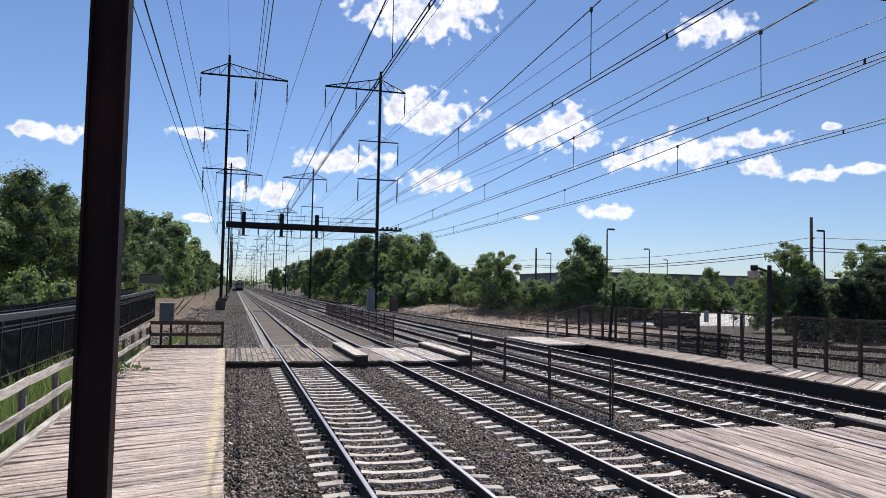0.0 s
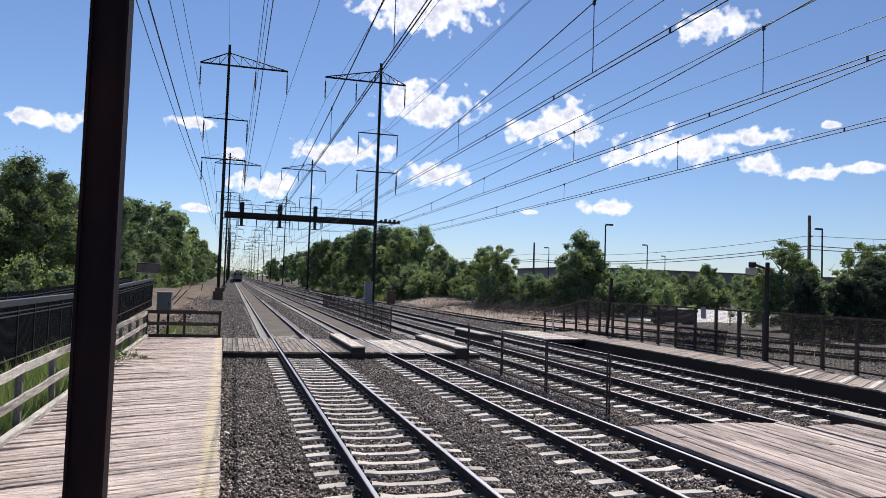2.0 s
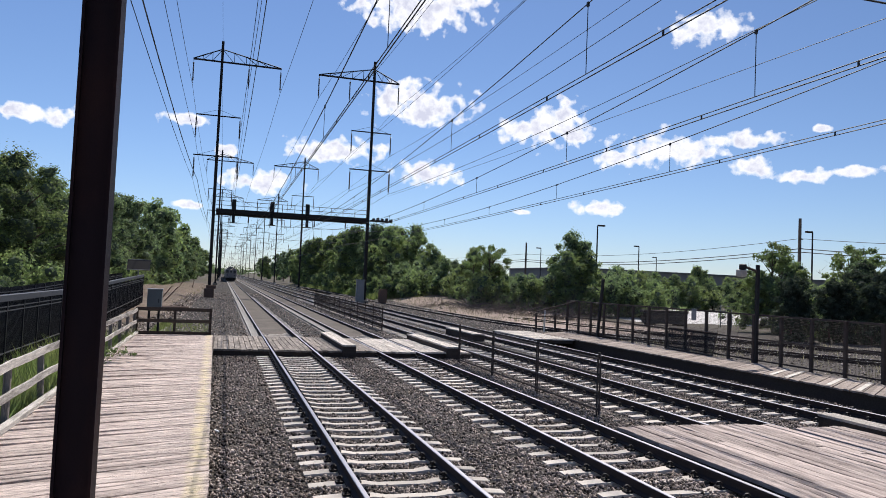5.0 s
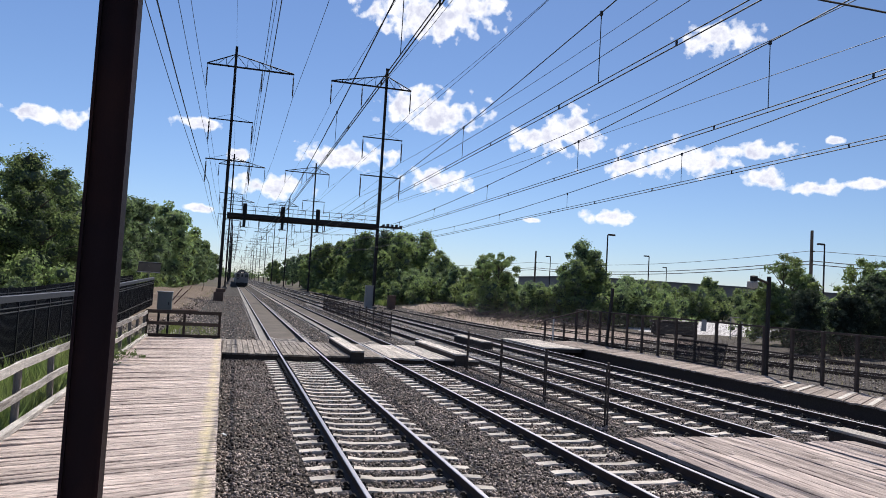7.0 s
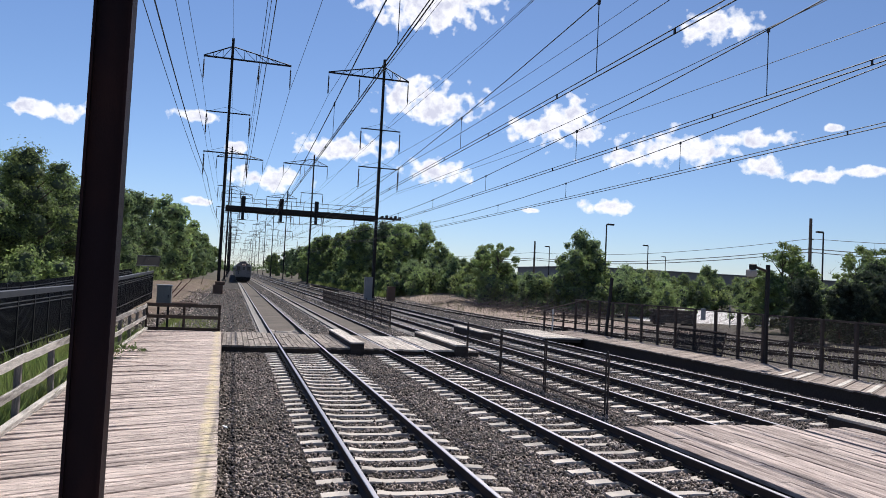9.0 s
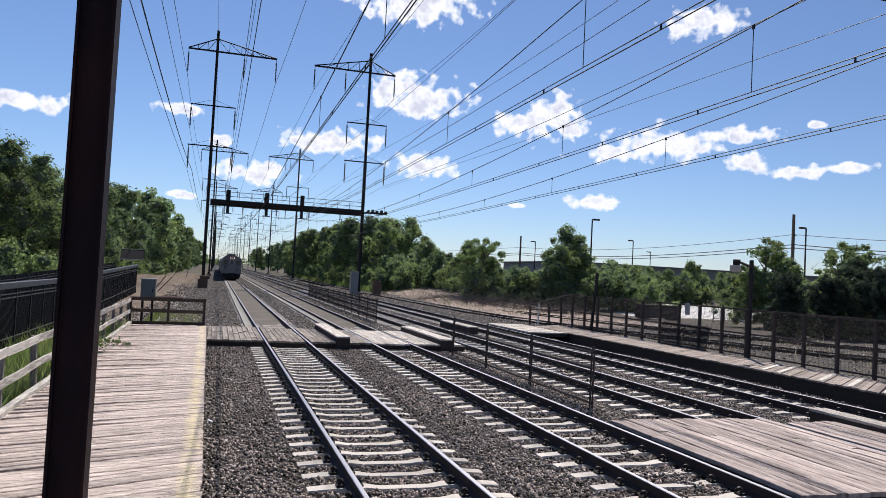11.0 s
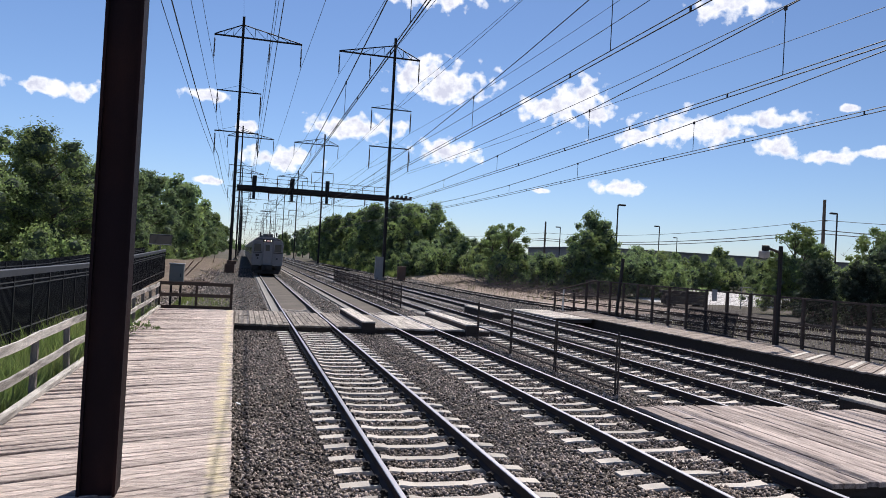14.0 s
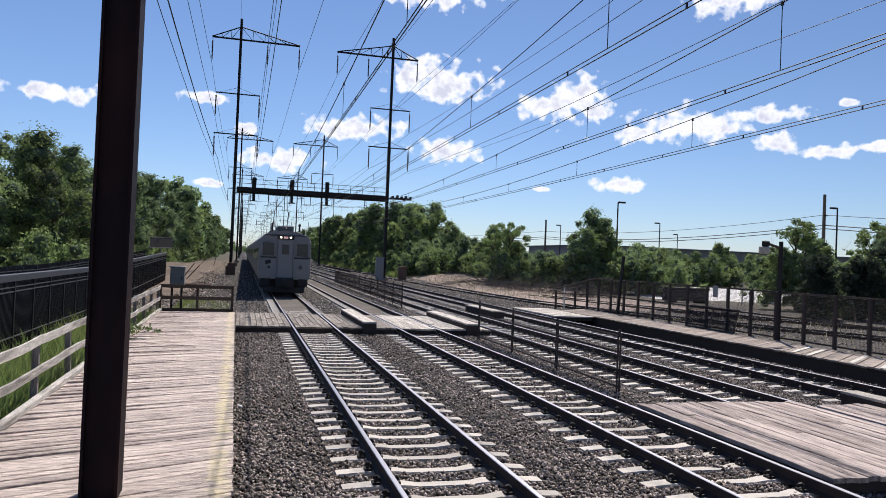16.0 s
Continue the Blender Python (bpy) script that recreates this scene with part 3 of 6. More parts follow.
def catenary_pole(side, paint):
    """Tall H-column with a trussed top crossarm, two bracket arms and hanging insulator strings."""
    p = thing("catenary_pole", "tall dark steel catenary pole with trussed top arm" if side < 0 else
              "tall dark steel catenary pole, arm reaching over the tracks", "catenary pole", "catenary poles")
    bm = bmesh.new()
    h_column(bm, 0.355, 0.34, -0.1, 16.0, 0.028, 0.22)
    part("lower_column", bm, paint, p)
    bm = bmesh.new()
    h_column(bm, 0.30, 0.26, 16.0, 29.55)
    part("upper_column", bm, M_STEEL, p)
    bm = bmesh.new()
    for s in (-1, 1):
        for q in (-1, 1):
            rod(bm, (s * 0.14, q * 0.13, -0.02), (s * 0.14, q * 0.13, 0.09), 0.03, n=6)
    box(bm, -0.32, 0.32, -0.3, 0.3, -0.12, 0.0)
    part("base_plate", bm, M_STEEL, p)
    bm = bmesh.new()
    box(bm, -0.5, 0.5, -0.5, 0.5, -1.2, -0.1, bevel=0.03)
    part("foundation", bm, M_CONC2, p, "grey concrete foundation block")
    # top arm: flat bottom chord, sloping top chord, lattice
    l, r = (-3.2, 6.85) if side < 0 else (-6.85, 3.2)
    bm = bmesh.new()
    rod(bm, (l, 0, 27.07), (r, 0, 27.07), 0.11, n=5)
    rod(bm, (l, 0, 27.12), (0, 0, 28.57), 0.07, n=5)
    rod(bm, (r, 0, 27.12), (0, 0, 28.57), 0.07, n=5)
    for e in (l, r):
        k = 5 if abs(e) > 5 else 3
        for j in range(1, k):
            f = j / k
            zt = 28.57 - 1.45 * f
            rod(bm, (e * f, 0, 27.07), (e * f, 0, zt), 0.045, n=4)
            g = (j - 1) / k
            rod(bm, (e * f, 0, 27.07), (e * g, 0, 28.57 - 1.45 * g), 0.04, n=4)
    part("top_crossarm", bm, M_STEEL, p, "trussed steel crossarm")
    for z, a, b in ((20.66, -2.55, 2.45), (15.92, -2.6, 2.4)):
        bm = bmesh.new()
        rod(bm, (a, 0, z), (b, 0, z), 0.075, n=5)
        rod(bm, (a * 0.9, 0, z), (0, 0, z + 0.75), 0.02, n=4)
        rod(bm, (b * 0.9, 0, z), (0, 0, z + 0.75), 0.02, n=4)
        part("bracket_arm", bm, M_STEEL, p)
    hang = [(l + 0.06, 26.97), (r - 0.06, 26.97), ((3.1 if side < 0 else -3.0), 26.97)] + [(x, z - 0.05) for z in (20.66, 15.92) for x in (-2.5, 2.4)]
    for x, z in hang:
        bm = bmesh.new()
        insulator(bm, x, z, 2.75)
        part("insulator_string", bm, M_INS, p)
    return p


for s, px in ((-1, POLE_L), (1, POLE_R)):
    near = catenary_pole(s, M_RUSTPOLE)
    near.matrix_basis = pose(-1.305 if s < 0 else px, POLE_Y[0], 0.0)
    tagged(near, "maroon painted steel H-column standing on the platform" if s < 0 else "maroon painted steel catenary pole beside the far platform")
    far = catenary_pole(s, M_STEEL)
    for k, y in enumerate(POLE_Y[1:]):
        m = pose(px + drift(y), y, rise(y) + (0.15 if s > 0 else 0.3))
        if k == 0:
            far.matrix_basis = m
        else:
            copy_thing(far, m)


def sag_line(x, z, spans, sag, n=12):
    """The points of a wire that sags between its poles."""
    pts = []
    for y0, y1 in spans:
        for k in range(n + (y1 == spans[-1][1])):
            f = k / n
            y = y0 + (y1 - y0) * f
            pts.append(Vector((x + drift(y), y, z + rise(y) - 4 * sag * f * (1 - f))))
    return pts


def wire_mesh(x, z, spans, sag, r, n=12):
    bm = bmesh.new()
    tube(bm, sag_line(x, z, spans, sag, n), r)
    return bm


def line_wire(name, x, z, sag, r, label, spans):
    return tagged(new(name, mesh_of(name, wire_mesh(x, z, spans, sag, r), M_WIRE)), label, "cable", "wires along the line")


SPANS = [(-74.0, 8.1)] + list(zip(POLE_Y, POLE_Y[1:]))
for px, side in ((POLE_L, -1), (POLE_R, 1)):
    l, r, mid = (-3.14, 6.79, 3.1) if side < 0 else (-6.79, 3.14, -3.0)
    for x, z in ((l, 24.3), (r, 24.3), (mid, 24.3)):
        line_wire("transmission_wire", px + x, z, 0.85, 0.022, "thin dark transmission wire hung from the pole arms", SPANS)
    for x, z in ((-2.5, 18.05), (2.4, 18.05), (-2.5, 13.3), (2.4, 13.3)):
        line_wire("feeder_wire", px + x, z, 0.65, 0.019, "thin dark feeder wire hung from the bracket arms", SPANS)
    line_wire("ground_wire", px, 29.5, 1.2, 0.011, "thin ground wire along the pole tops", SPANS)

line_wire("feeder_cable", -3.42, 13.3, 0.9, 0.03, "thick black feeder cable hung beside the poles", SPANS)
bm = bmesh.new()
tube(bm, [Vector((19.1 + drift(y), y, rise(y) + 11.15 + 0.0227 * (y - 8.1) + 0.00003 * (y - 8.1) * (y - 90))) for y in range(-10, 92, 4)], 0.013)
tagged(new("service_cable", mesh_of("service_cable", bm, M_WIRE)), "thin dark service cable descending from the pole", "cable", "wires along the line")
for cx in TRACKS:
    cat = thing("overhead_line", "catenary of messenger, auxiliary and contact wire with hangers", "overhead line", "overhead lines")
    part("messenger_wire", wire_mesh(cx, 8.41, SPANS, 1.48, 0.015, 18), M_WIRE, cat)
    part("auxiliary_wire", wire_mesh(cx, 6.76, SPANS, 0.2, 0.0115, 8), M_WIRE, cat)
    part("contact_wire", wire_mesh(cx, 6.67, SPANS, 0.2, 0.013, 8), M_WIRE, cat)
    for y0, y1 in SPANS[:4]:
        n = 9
        for k in range(n):
            y = y0 + 4.6 + k * 8.75
            if y > y1 - 1:
                break
            f = (y - y0) / (y1 - y0)
            zm = 8.41 - 4 * 1.48 * f * (1 - f)
            za = 6.76 - 4 * 0.2 * f * (1 - f)
            bm = bmesh.new()
            rod(bm, (cx + drift(y), y, za + rise(y)), (cx + drift(y), y, max(zm, 6.9) + rise(y)), 0.009, n=4)
            box(bm, cx + drift(y) - 0.02, cx + drift(y) + 0.02, y - 0.03, y + 0.03, max(zm, 6.9) + rise(y) - 0.06, max(zm, 6.9) + rise(y) + 0.03)
            part("hanger", bm, M_WIRE, cat)
    bm = bmesh.new()
    box(bm, -0.012, 0.012, -0.016, 0.016, -0.005, 0.095)
    clamp = mesh_of("wire_clamp", bm, M_WIRE)
    for y0, y1 in SPANS[:2]:
        for k in range(19):
            y = y0 + 2 + k * 4.37
            if y < y1 and y > 4:
                part("wire_clamp", clamp, None, cat).location = (cx + drift(y), y, 6.67 + rise(y) - 0.8 * ((y - y0) / (y1 - y0)) * (1 - (y - y0) / (y1 - y0)))
# cross-span wires between the poles
for k, y in enumerate(POLE_Y):
    z0 = rise(y)
    cs = thing("cross_span", "thin cross-span wires carrying the catenary between two poles", "cable", "cross-spans")
    n = 12
    for zt, sg in ((13.3, 3.6), (8.6, 0.1), (6.95, 0.05)):
        bm = bmesh.new()
        tube(bm, [Vector((POLE_L + (POLE_R - POLE_L) * j / n + drift(y), y + 0.2, z0 + zt - 4 * sg * (j / n) * (1 - j / n))) for j in range(n + 1)], 0.016)
        part("span_wire", bm, M_WIRE, cs)
    for cx in TRACKS:
        bm = bmesh.new()
        prof = [(z0 + 6.9, 0.02), (z0 + 8.65, 0.02)]
        for j in range(7):
            prof += [(z0 + 8.7 + j * 0.12, 0.05), (z0 + 8.74 + j * 0.12, 0.1), (z0 + 8.78 + j * 0.12, 0.05)]
        lathe(bm, cx + drift(y), y + 0.2, prof + [(z0 + 9.6, 0.02), (z0 + 9.9, 0.02)], 6)
        part("span_insulator", bm, M_INS, cs)


def signal_bridge(y):
    z = rise(y)
    g = thing("signal_bridge", "dark steel signal bridge spanning the tracks with railed walkway", "signal bridge")
    x0, x1 = POLE_L + 0.2, POLE_R + 2.9
    bm = bmesh.new()
    for zz in (9.5, 10.02):
        box(bm, x0, POLE_R - 0.2, y - 0.35, y - 0.2, z + zz - 0.09, z + zz + 0.09)
        box(bm, x0, POLE_R - 0.2, y + 0.3, y + 0.45, z + zz - 0.09, z + zz + 0.09)
    part("girder", bm, M_STEEL, g)
    bm = bmesh.new()
    n = 16
    for k in range(n):
        a, b = x0 + (POLE_R - 0.2 - x0) * k / n, x0 + (POLE_R - 0.2 - x0) * (k + 1) / n
        zz = (9.52, 10.0) if k % 2 else (10.0, 9.52)
        for q in (-0.28, 0.38):
            rod(bm, (a, y + q, z + zz[0]), (b, y + q, z + zz[1]), 0.05, n=4)
            rod(bm, (b, y + q, z + 9.52), (b, y + q, z + 10.0), 0.04, n=4)
    part("lattice", bm, M_STEEL, g)
    bm = bmesh.new()
    box(bm, x0, POLE_R - 0.2, y - 0.75, y + 0.45, z + 9.6, z + 9.92)
    part("walkway", bm, M_STEEL, g)
    for zz in (10.5, 11.0):
        bm = bmesh.new()
        rod(bm, (x0, y - 0.75, z + zz), (x1 - 3.2, y - 0.75, z + zz), 0.03, n=5)
        part("handrail", bm, M_FENCE, g)
    for k in range(13):
        bm = bmesh.new()
        x = x0 + 0.3 + k * (x1 - 3.6 - x0) / 12
        rod(bm, (x, y - 0.75, z + 9.95), (x, y - 0.75, z + 11.0), 0.03, n=5)
        part("rail_post", bm, M_FENCE, g)
    bm = bmesh.new()
    box(bm, POLE_R + 0.2, x1, y - 0.5, y + 0.3, z + 9.75, z + 9.95)
    rod(bm, (x1, y - 0.4, z + 9.9), (POLE_R + 0.2, y - 0.4, z + 9.2), 0.05, n=4)
    for k in range(5):
        box(bm, POLE_R + 0.5 + k * 0.55, POLE_R + 0.7 + k * 0.55, y - 0.6, y + 0.3, z + 9.95, z + 10.15 + 0.1 * (k % 2))
    part("bracket", bm, M_STEEL, g)
    for x in (0.75, 5.1, 9.2):
        h = part("signal_head", mesh_of("signal_head", sig_mesh(x, y, z), M_BLACK), None, g, "black signal head on a post")
        for k in range(3):
            bm = bmesh.new()
            rod(bm, (x, y - 1.02, z + 10.95 - 0.40 * k), (x, y - 1.2, z + 10.95 - 0.40 * k), 0.13, 0.15, n=8)
            part("hood", bm, M_BLACK, h)
    return g


def sig_mesh(x, y, z):
    bm = bmesh.new()
    box(bm, x - 0.24, x + 0.24, y - 1.02, y - 0.8, z + 9.85, z + 11.25, bevel=0.05)
    rod(bm, (x, y - 0.78, z + 8.7), (x, y - 0.78, z + 11.2), 0.09, n=8)
    box(bm, x - 0.17, x + 0.17, y - 1.0, y - 0.75, z + 8.55, z + 9.4, bevel=0.04)
    box(bm, x - 0.42, x + 0.42, y - 1.1, y - 0.6, z + 8.46, z + 8.53)
    return bm


signal_bridge(90.0)

# ---- platforms, crossings, decks ----
def board_mesh(name, lx, ly, lz, material, warp=0.004):
    """One board, its edges eased, slightly warped; top face at z 0."""
    bm = bmesh.new()
    e = 0.006
    n = 5
    ax = lx >= ly
    L, w = (lx, ly) if ax else (ly, lx)
    prev = None
    for k in range(n):
        u = -L / 2 + L * k / (n - 1)
        dz = random.uniform(-warp, warp)
        prof = [(-w / 2, -lz), (-w / 2, -e), (-w / 2 + e, 0), (w / 2 - e, 0), (w / 2, -e), (w / 2, -lz)]
        ring = [bm.verts.new((u, p, q + dz) if ax else (-p, u, q + dz)) for p, q in prof]
        if prev:
            for j in range(6):
                bm.faces.new((prev[j], prev[(j + 1) % 6], ring[(j + 1) % 6], ring[j]))
        else:
            bm.faces.new(ring)
        prev = ring
    bm.faces.new(prev[::-1])
    return mesh_of(name, bm, material)


def edge_x(y):
    return 0.06 - 0.0112 * y


plat = thing("platform_wood", "weathered wooden platform of cross boards with a worn yellow edge line", "platform", kind="structure")
bm = bmesh.new()
for x in (-2.9, -1.9, -0.9, -0.3):
    box(bm, x - 0.1, x + 0.1, -6, 31.9, -0.6, 0.045)
box(bm, -0.62, -0.47, -6, 31.9, -0.6, 0.04)
part("joist", bm, M_WOODT, plat, "dark timber joists")

SKEW = math.tan(radians(23))


def skew_board(x0, x1, width=0.146, depth=0.05):
    """A board laid askew across the platform, its ends cut along the platform's edges, its top a little cupped and ragged."""
    bm = bmesh.new()
    n = 7
    prev = None
    for k in range(n):
        x = x0 + (x1 - x0) * k / (n - 1)
        dz = random.uniform(-0.006, 0.006)
        a, b = -width / 2 + random.uniform(0, 0.008), width / 2 - random.uniform(0, 0.008)
        y = x * SKEW
        ring = [bm.verts.new(c) for c in ((x, y + a, -depth), (x, y + a, dz - 0.008), (x, y + a + 0.008, dz), (x, y, dz - 0.003), (x, y + b - 0.008, dz), (x, y + b, dz - 0.008), (x, y + b, -depth))]
        if prev:
            for q in range(7):
                bm.faces.new((prev[q], prev[(q + 1) % 7], ring[(q + 1) % 7], ring[q]))
        else:
            bm.faces.new(ring)
        prev = ring
    bm.faces.new(prev[::-1])
    return mesh_of("plank", bm, M_PLANK)


BOARDS = [skew_board(-3.0, random.uniform(-0.015, 0.02)) for _ in range(10)]


def platform_boards():
    y, step = -3.0, 0.1525
    while y - 3.0 * SKEW < 31.9:
        cut = (31.95 - y) / SKEW
        me = random.choice(BOARDS) if cut > 0.02 else skew_board(-3.0, cut - 0.06)
        p = part("plank", me, None, plat)
        p.location = (edge_x(y), y, 0.1 + random.uniform(-0.004, 0.004))
        p.rotation_euler = (random.uniform(-0.022, 0.022), 0, random.gauss(0, 0.004))
        y += step


def crossing(x0, x1, y0, y1, z, width, material, label, along_x=True, pieces=1):
    c = thing("crossing_deck", label, "crossing", "timber crossings over the tracks", kind="structure")
    n = int(((y1 - y0) if along_x else (x1 - x0)) / width)
    bm = bmesh.new()
    box(bm, x0 + 0.06, x1 - 0.06, y0 + 0.06, y1 - 0.06, z - 0.22, z - 0.07)
    part("bearer", bm, M_WOODT, c)
    for k in range(n):
        if along_x:
            b = part("plank", board_mesh("plank", x1 - x0, width - 0.012, 0.065, material), None, c)
            b.location = ((x0 + x1) / 2, y0 + (k + 0.5) * width, z + random.uniform(-0.007, 0.005))
        else:
            cuts = [y0] + sorted(random.uniform(y0 + 0.8, y1 - 0.8) for _ in range(pieces - 1)) + [y1 + random.uniform(-0.05, 0.05)]
            for a, e in zip(cuts, cuts[1:]):
                if e - a < 0.2:
                    continue
                b = part("plank", board_mesh("plank", width - 0.014, e - a - 0.012, 0.065, material, 0.009), None, c)
                b.location = (x0 + (k + 0.5) * width, (a + e) / 2, z + random.uniform(-0.008, 0.007))
                b.rotation_euler = (0, random.uniform(-0.02, 0.02), random.gauss(0, 0.002))
    return c


def timber_box(x0, x1, y0, y1, z0, z1):
    t = thing("timber_kerb", "heavy weathered timber kerb beside the crossing", "timber kerb", "timber kerbs at the crossings")
    bm = bmesh.new()
    box(bm, x0, x1, y0, y1, z0, z1 - 0.06, bevel=0.012)
    part("body", bm, M_WOODT, t)
    n = max(2, int((x1 - x0) / 0.18))
    for k in range(n):
        w = (x1 - x0) / n
        b = part("plank", board_mesh("plank", w - 0.01, y1 - y0 + 0.04, 0.055, M_KERB, 0.003), None, t)
        b.location = (x0 + (k + 0.5) * w, (y0 + y1) / 2, z1)
    return t


timber_box(4.28, 4.78, 26.9, 33.3, -0.2, 0.24)
timber_box(8.25, 8.75, 26.9, 33.4, -0.2, 0.24)
timber_box(12.4, 12.85, 8.3, 13.1, -0.2, 0.17)
timber_box(12.2, 12.8, 35.4, 40.2, -0.2, 0.16)

# platform on the far side
platr = thing("platform_far", "weathered wooden platform with boards and white painted bars beside a fence", "platform", kind="structure")
bm = bmesh.new()
box(bm, 17.3, 19.5, -4, 40.2, -0.6, 0.04)
box(bm, 17.22, 17.3, -4, 34, -0.5, 0.045)
part("joist", bm, M_WOODT, platr, "dark timber face below the boards")


# ---- wooden fence of the platform ----
def wood_fence():
    f = thing("wooden_fence", "weathered grey wooden fence with two rails along the platform", "fence")
    ys = [-2.0, 0.5, 3.0, 5.6, 8.1, 10.6, 13.2, 15.65, 18.0, 20.4, 22.8, 25.1, 27.4, 29.6, 31.9]
    for k, y in enumerate(ys):
        bm = bmesh.new()
        box(bm, -0.05, 0.05, -0.05, 0.05, -0.5, 1.0, bevel=0.008)
        p = part("post", bm, M_FPOST, f, "dark grey weathered post")
        x = -3.0 - 0.007 * y
        p.location = (x - 0.08, y, 0.1)
        p.rotation_euler = (random.uniform(-0.03, 0.03), random.uniform(-0.05, 0.02), 0)
    for a, b in zip(ys, ys[1:]):
        for z, h in ((0.965, 0.135), (0.50, 0.125)):
            bm = bmesh.new()
            n = 6
            prev = None
            amp, za, zb = random.uniform(-0.012, 0.01), random.uniform(-0.02, 0.02), random.uniform(-0.02, 0.02)
            for k in range(n + 1):
                y = a + (b - a) * k / n - (0.0 if k else 0.02)
                x = -3.0 - 0.007 * y + 0.02 * math.sin(k * math.pi / n)
                zz = 0.1 + z + za + (zb - za) * k / n + amp * math.sin(k * math.pi / n) + random.uniform(-0.004, 0.004)
                x += random.uniform(-0.006, 0.006)
                ring = [bm.verts.new(c) for c in ((x - 0.02, y, zz - h / 2), (x + 0.02, y, zz - h / 2), (x + 0.02, y, zz + h / 2), (x - 0.02, y, zz + h / 2))]
                if prev:
                    for j in range(4):
                        bm.faces.new((prev[j], prev[(j + 1) % 4], ring[(j + 1) % 4], ring[j]))
                else:
                    bm.faces.new(ring)
                prev = ring
            bm.faces.new(prev[::-1])
            part("rail", bm, M_FWOOD, f, "split grey rail")
    bm = bmesh.new()
    box(bm, -3.03, -2.91, -4, 31.9, 0.1, 0.2, pose(0, 0, 0, 0, 0, 0.4), bevel=0.01)
    part("kerb_board", bm, M_FWOOD, f)
    # the dark timber colour stands in for the barrier's shaded side
    e = thing("end_barrier", "wooden barrier with three rails at the platform end, darkened as its shaded side", "fence")
    for x in (-3.24, -1.8, -0.42):
        bm = bmesh.new()
        box(bm, x - 0.05, x + 0.05, 32.05, 32.15, -0.5, 1.16, bevel=0.008)
        part("post", bm, M_WOODT, e)
    for z in (1.11, 0.64, 0.15):
        bm = bmesh.new()
        box(bm, -3.26, -0.36, 32.0, 32.04, z - 0.07, z + 0.07, bevel=0.008)
        part("rail", bm, M_WOODT, e)


wood_fence()


# ---- black iron fence ----
M_BAND = mat("grey_steel_band", (0.052, 0.054, 0.063), 0.55, gloss=0.4, vary=0.2, scale=2, fine=25, bump=0.05)


def iron_fence(x, y0, y1, h, label, band=0.0):
    """Posts, rails and square pickets, climbing with the ramp; band: the height of a flat grey band along the top."""
    f = thing("iron_fence", label, "fence", "iron fences of the walkway")
    step = 1.9
    n = int((y1 - y0) / step)
    pk = bmesh.new()
    for k in range(n + 1):
        y = y0 + k * step
        zr, ze = ramp(y), ramp(y + step)
        bm = bmesh.new()
        box(bm, x - 0.045, x + 0.045, y - 0.045, y + 0.045, zr - 0.7, zr + h + 0.04, bevel=0.008)
        part("post", bm, M_BLACK, f)
        if k == n:
            break
        for j in range(1, 19):
            yy = y + j * 0.1
            zp = zr + (ze - zr) * j / 19
            box(pk, x - 0.012, x + 0.012, yy - 0.012, yy + 0.012, zp - 0.5, zp + h + (0.07 if not band else -0.01))
        for z in (0.05, h - 0.24, h - 0.12):
            bm = bmesh.new()
            rod(bm, (x + 0.02, y + 0.04, zr + z), (x + 0.02, y + step - 0.04, ze + z), 0.022, n=4)
            part("rail", bm, M_RAILING, f)
        if band:
            bm = bmesh.new()
            for a in (0, 1):
                ya, za = (y, zr) if a == 0 else (y + step - 0.006, ze)
                ring = [bm.verts.new((x + u, ya, za + h + w)) for u, w in ((-0.05, 0.045), (0.06, 0.045), (0.06, band), (0.035, band + 0.02), (-0.05, band + 0.02))]
                if a:
                    for q in range(5):
                        bm.faces.new((prev[q], prev[(q + 1) % 5], ring[(q + 1) % 5], ring[q]))
                    bm.faces.new(ring[::-1])
                else:
                    bm.faces.new(ring)
                prev = ring
            part("band", bm, M_BAND, f, "flat grey steel band along the top")
    tagged(part("picket", pk, M_BLACK, f), kind="stuff")


def ramp(y):
    return 0.02 * max(0.0, y - 33)


iron_fence(-6.0, 11.0, 62.5, 1.52, "black iron picket fence with a grey top band above tall grass", 0.22)
iron_fence(-7.8, 11.0, 64.9, 1.72, "black iron picket fence on the walkway's far side")
wkw = tagged(new("walkway", board_mesh("walkway", 1.8, 52, 0.3, M_CONC2, 0.0)), "grey concrete walkway between two iron fences", "walkway", kind="structure")
wkw.location = (-7.0, 39.5, -0.05)


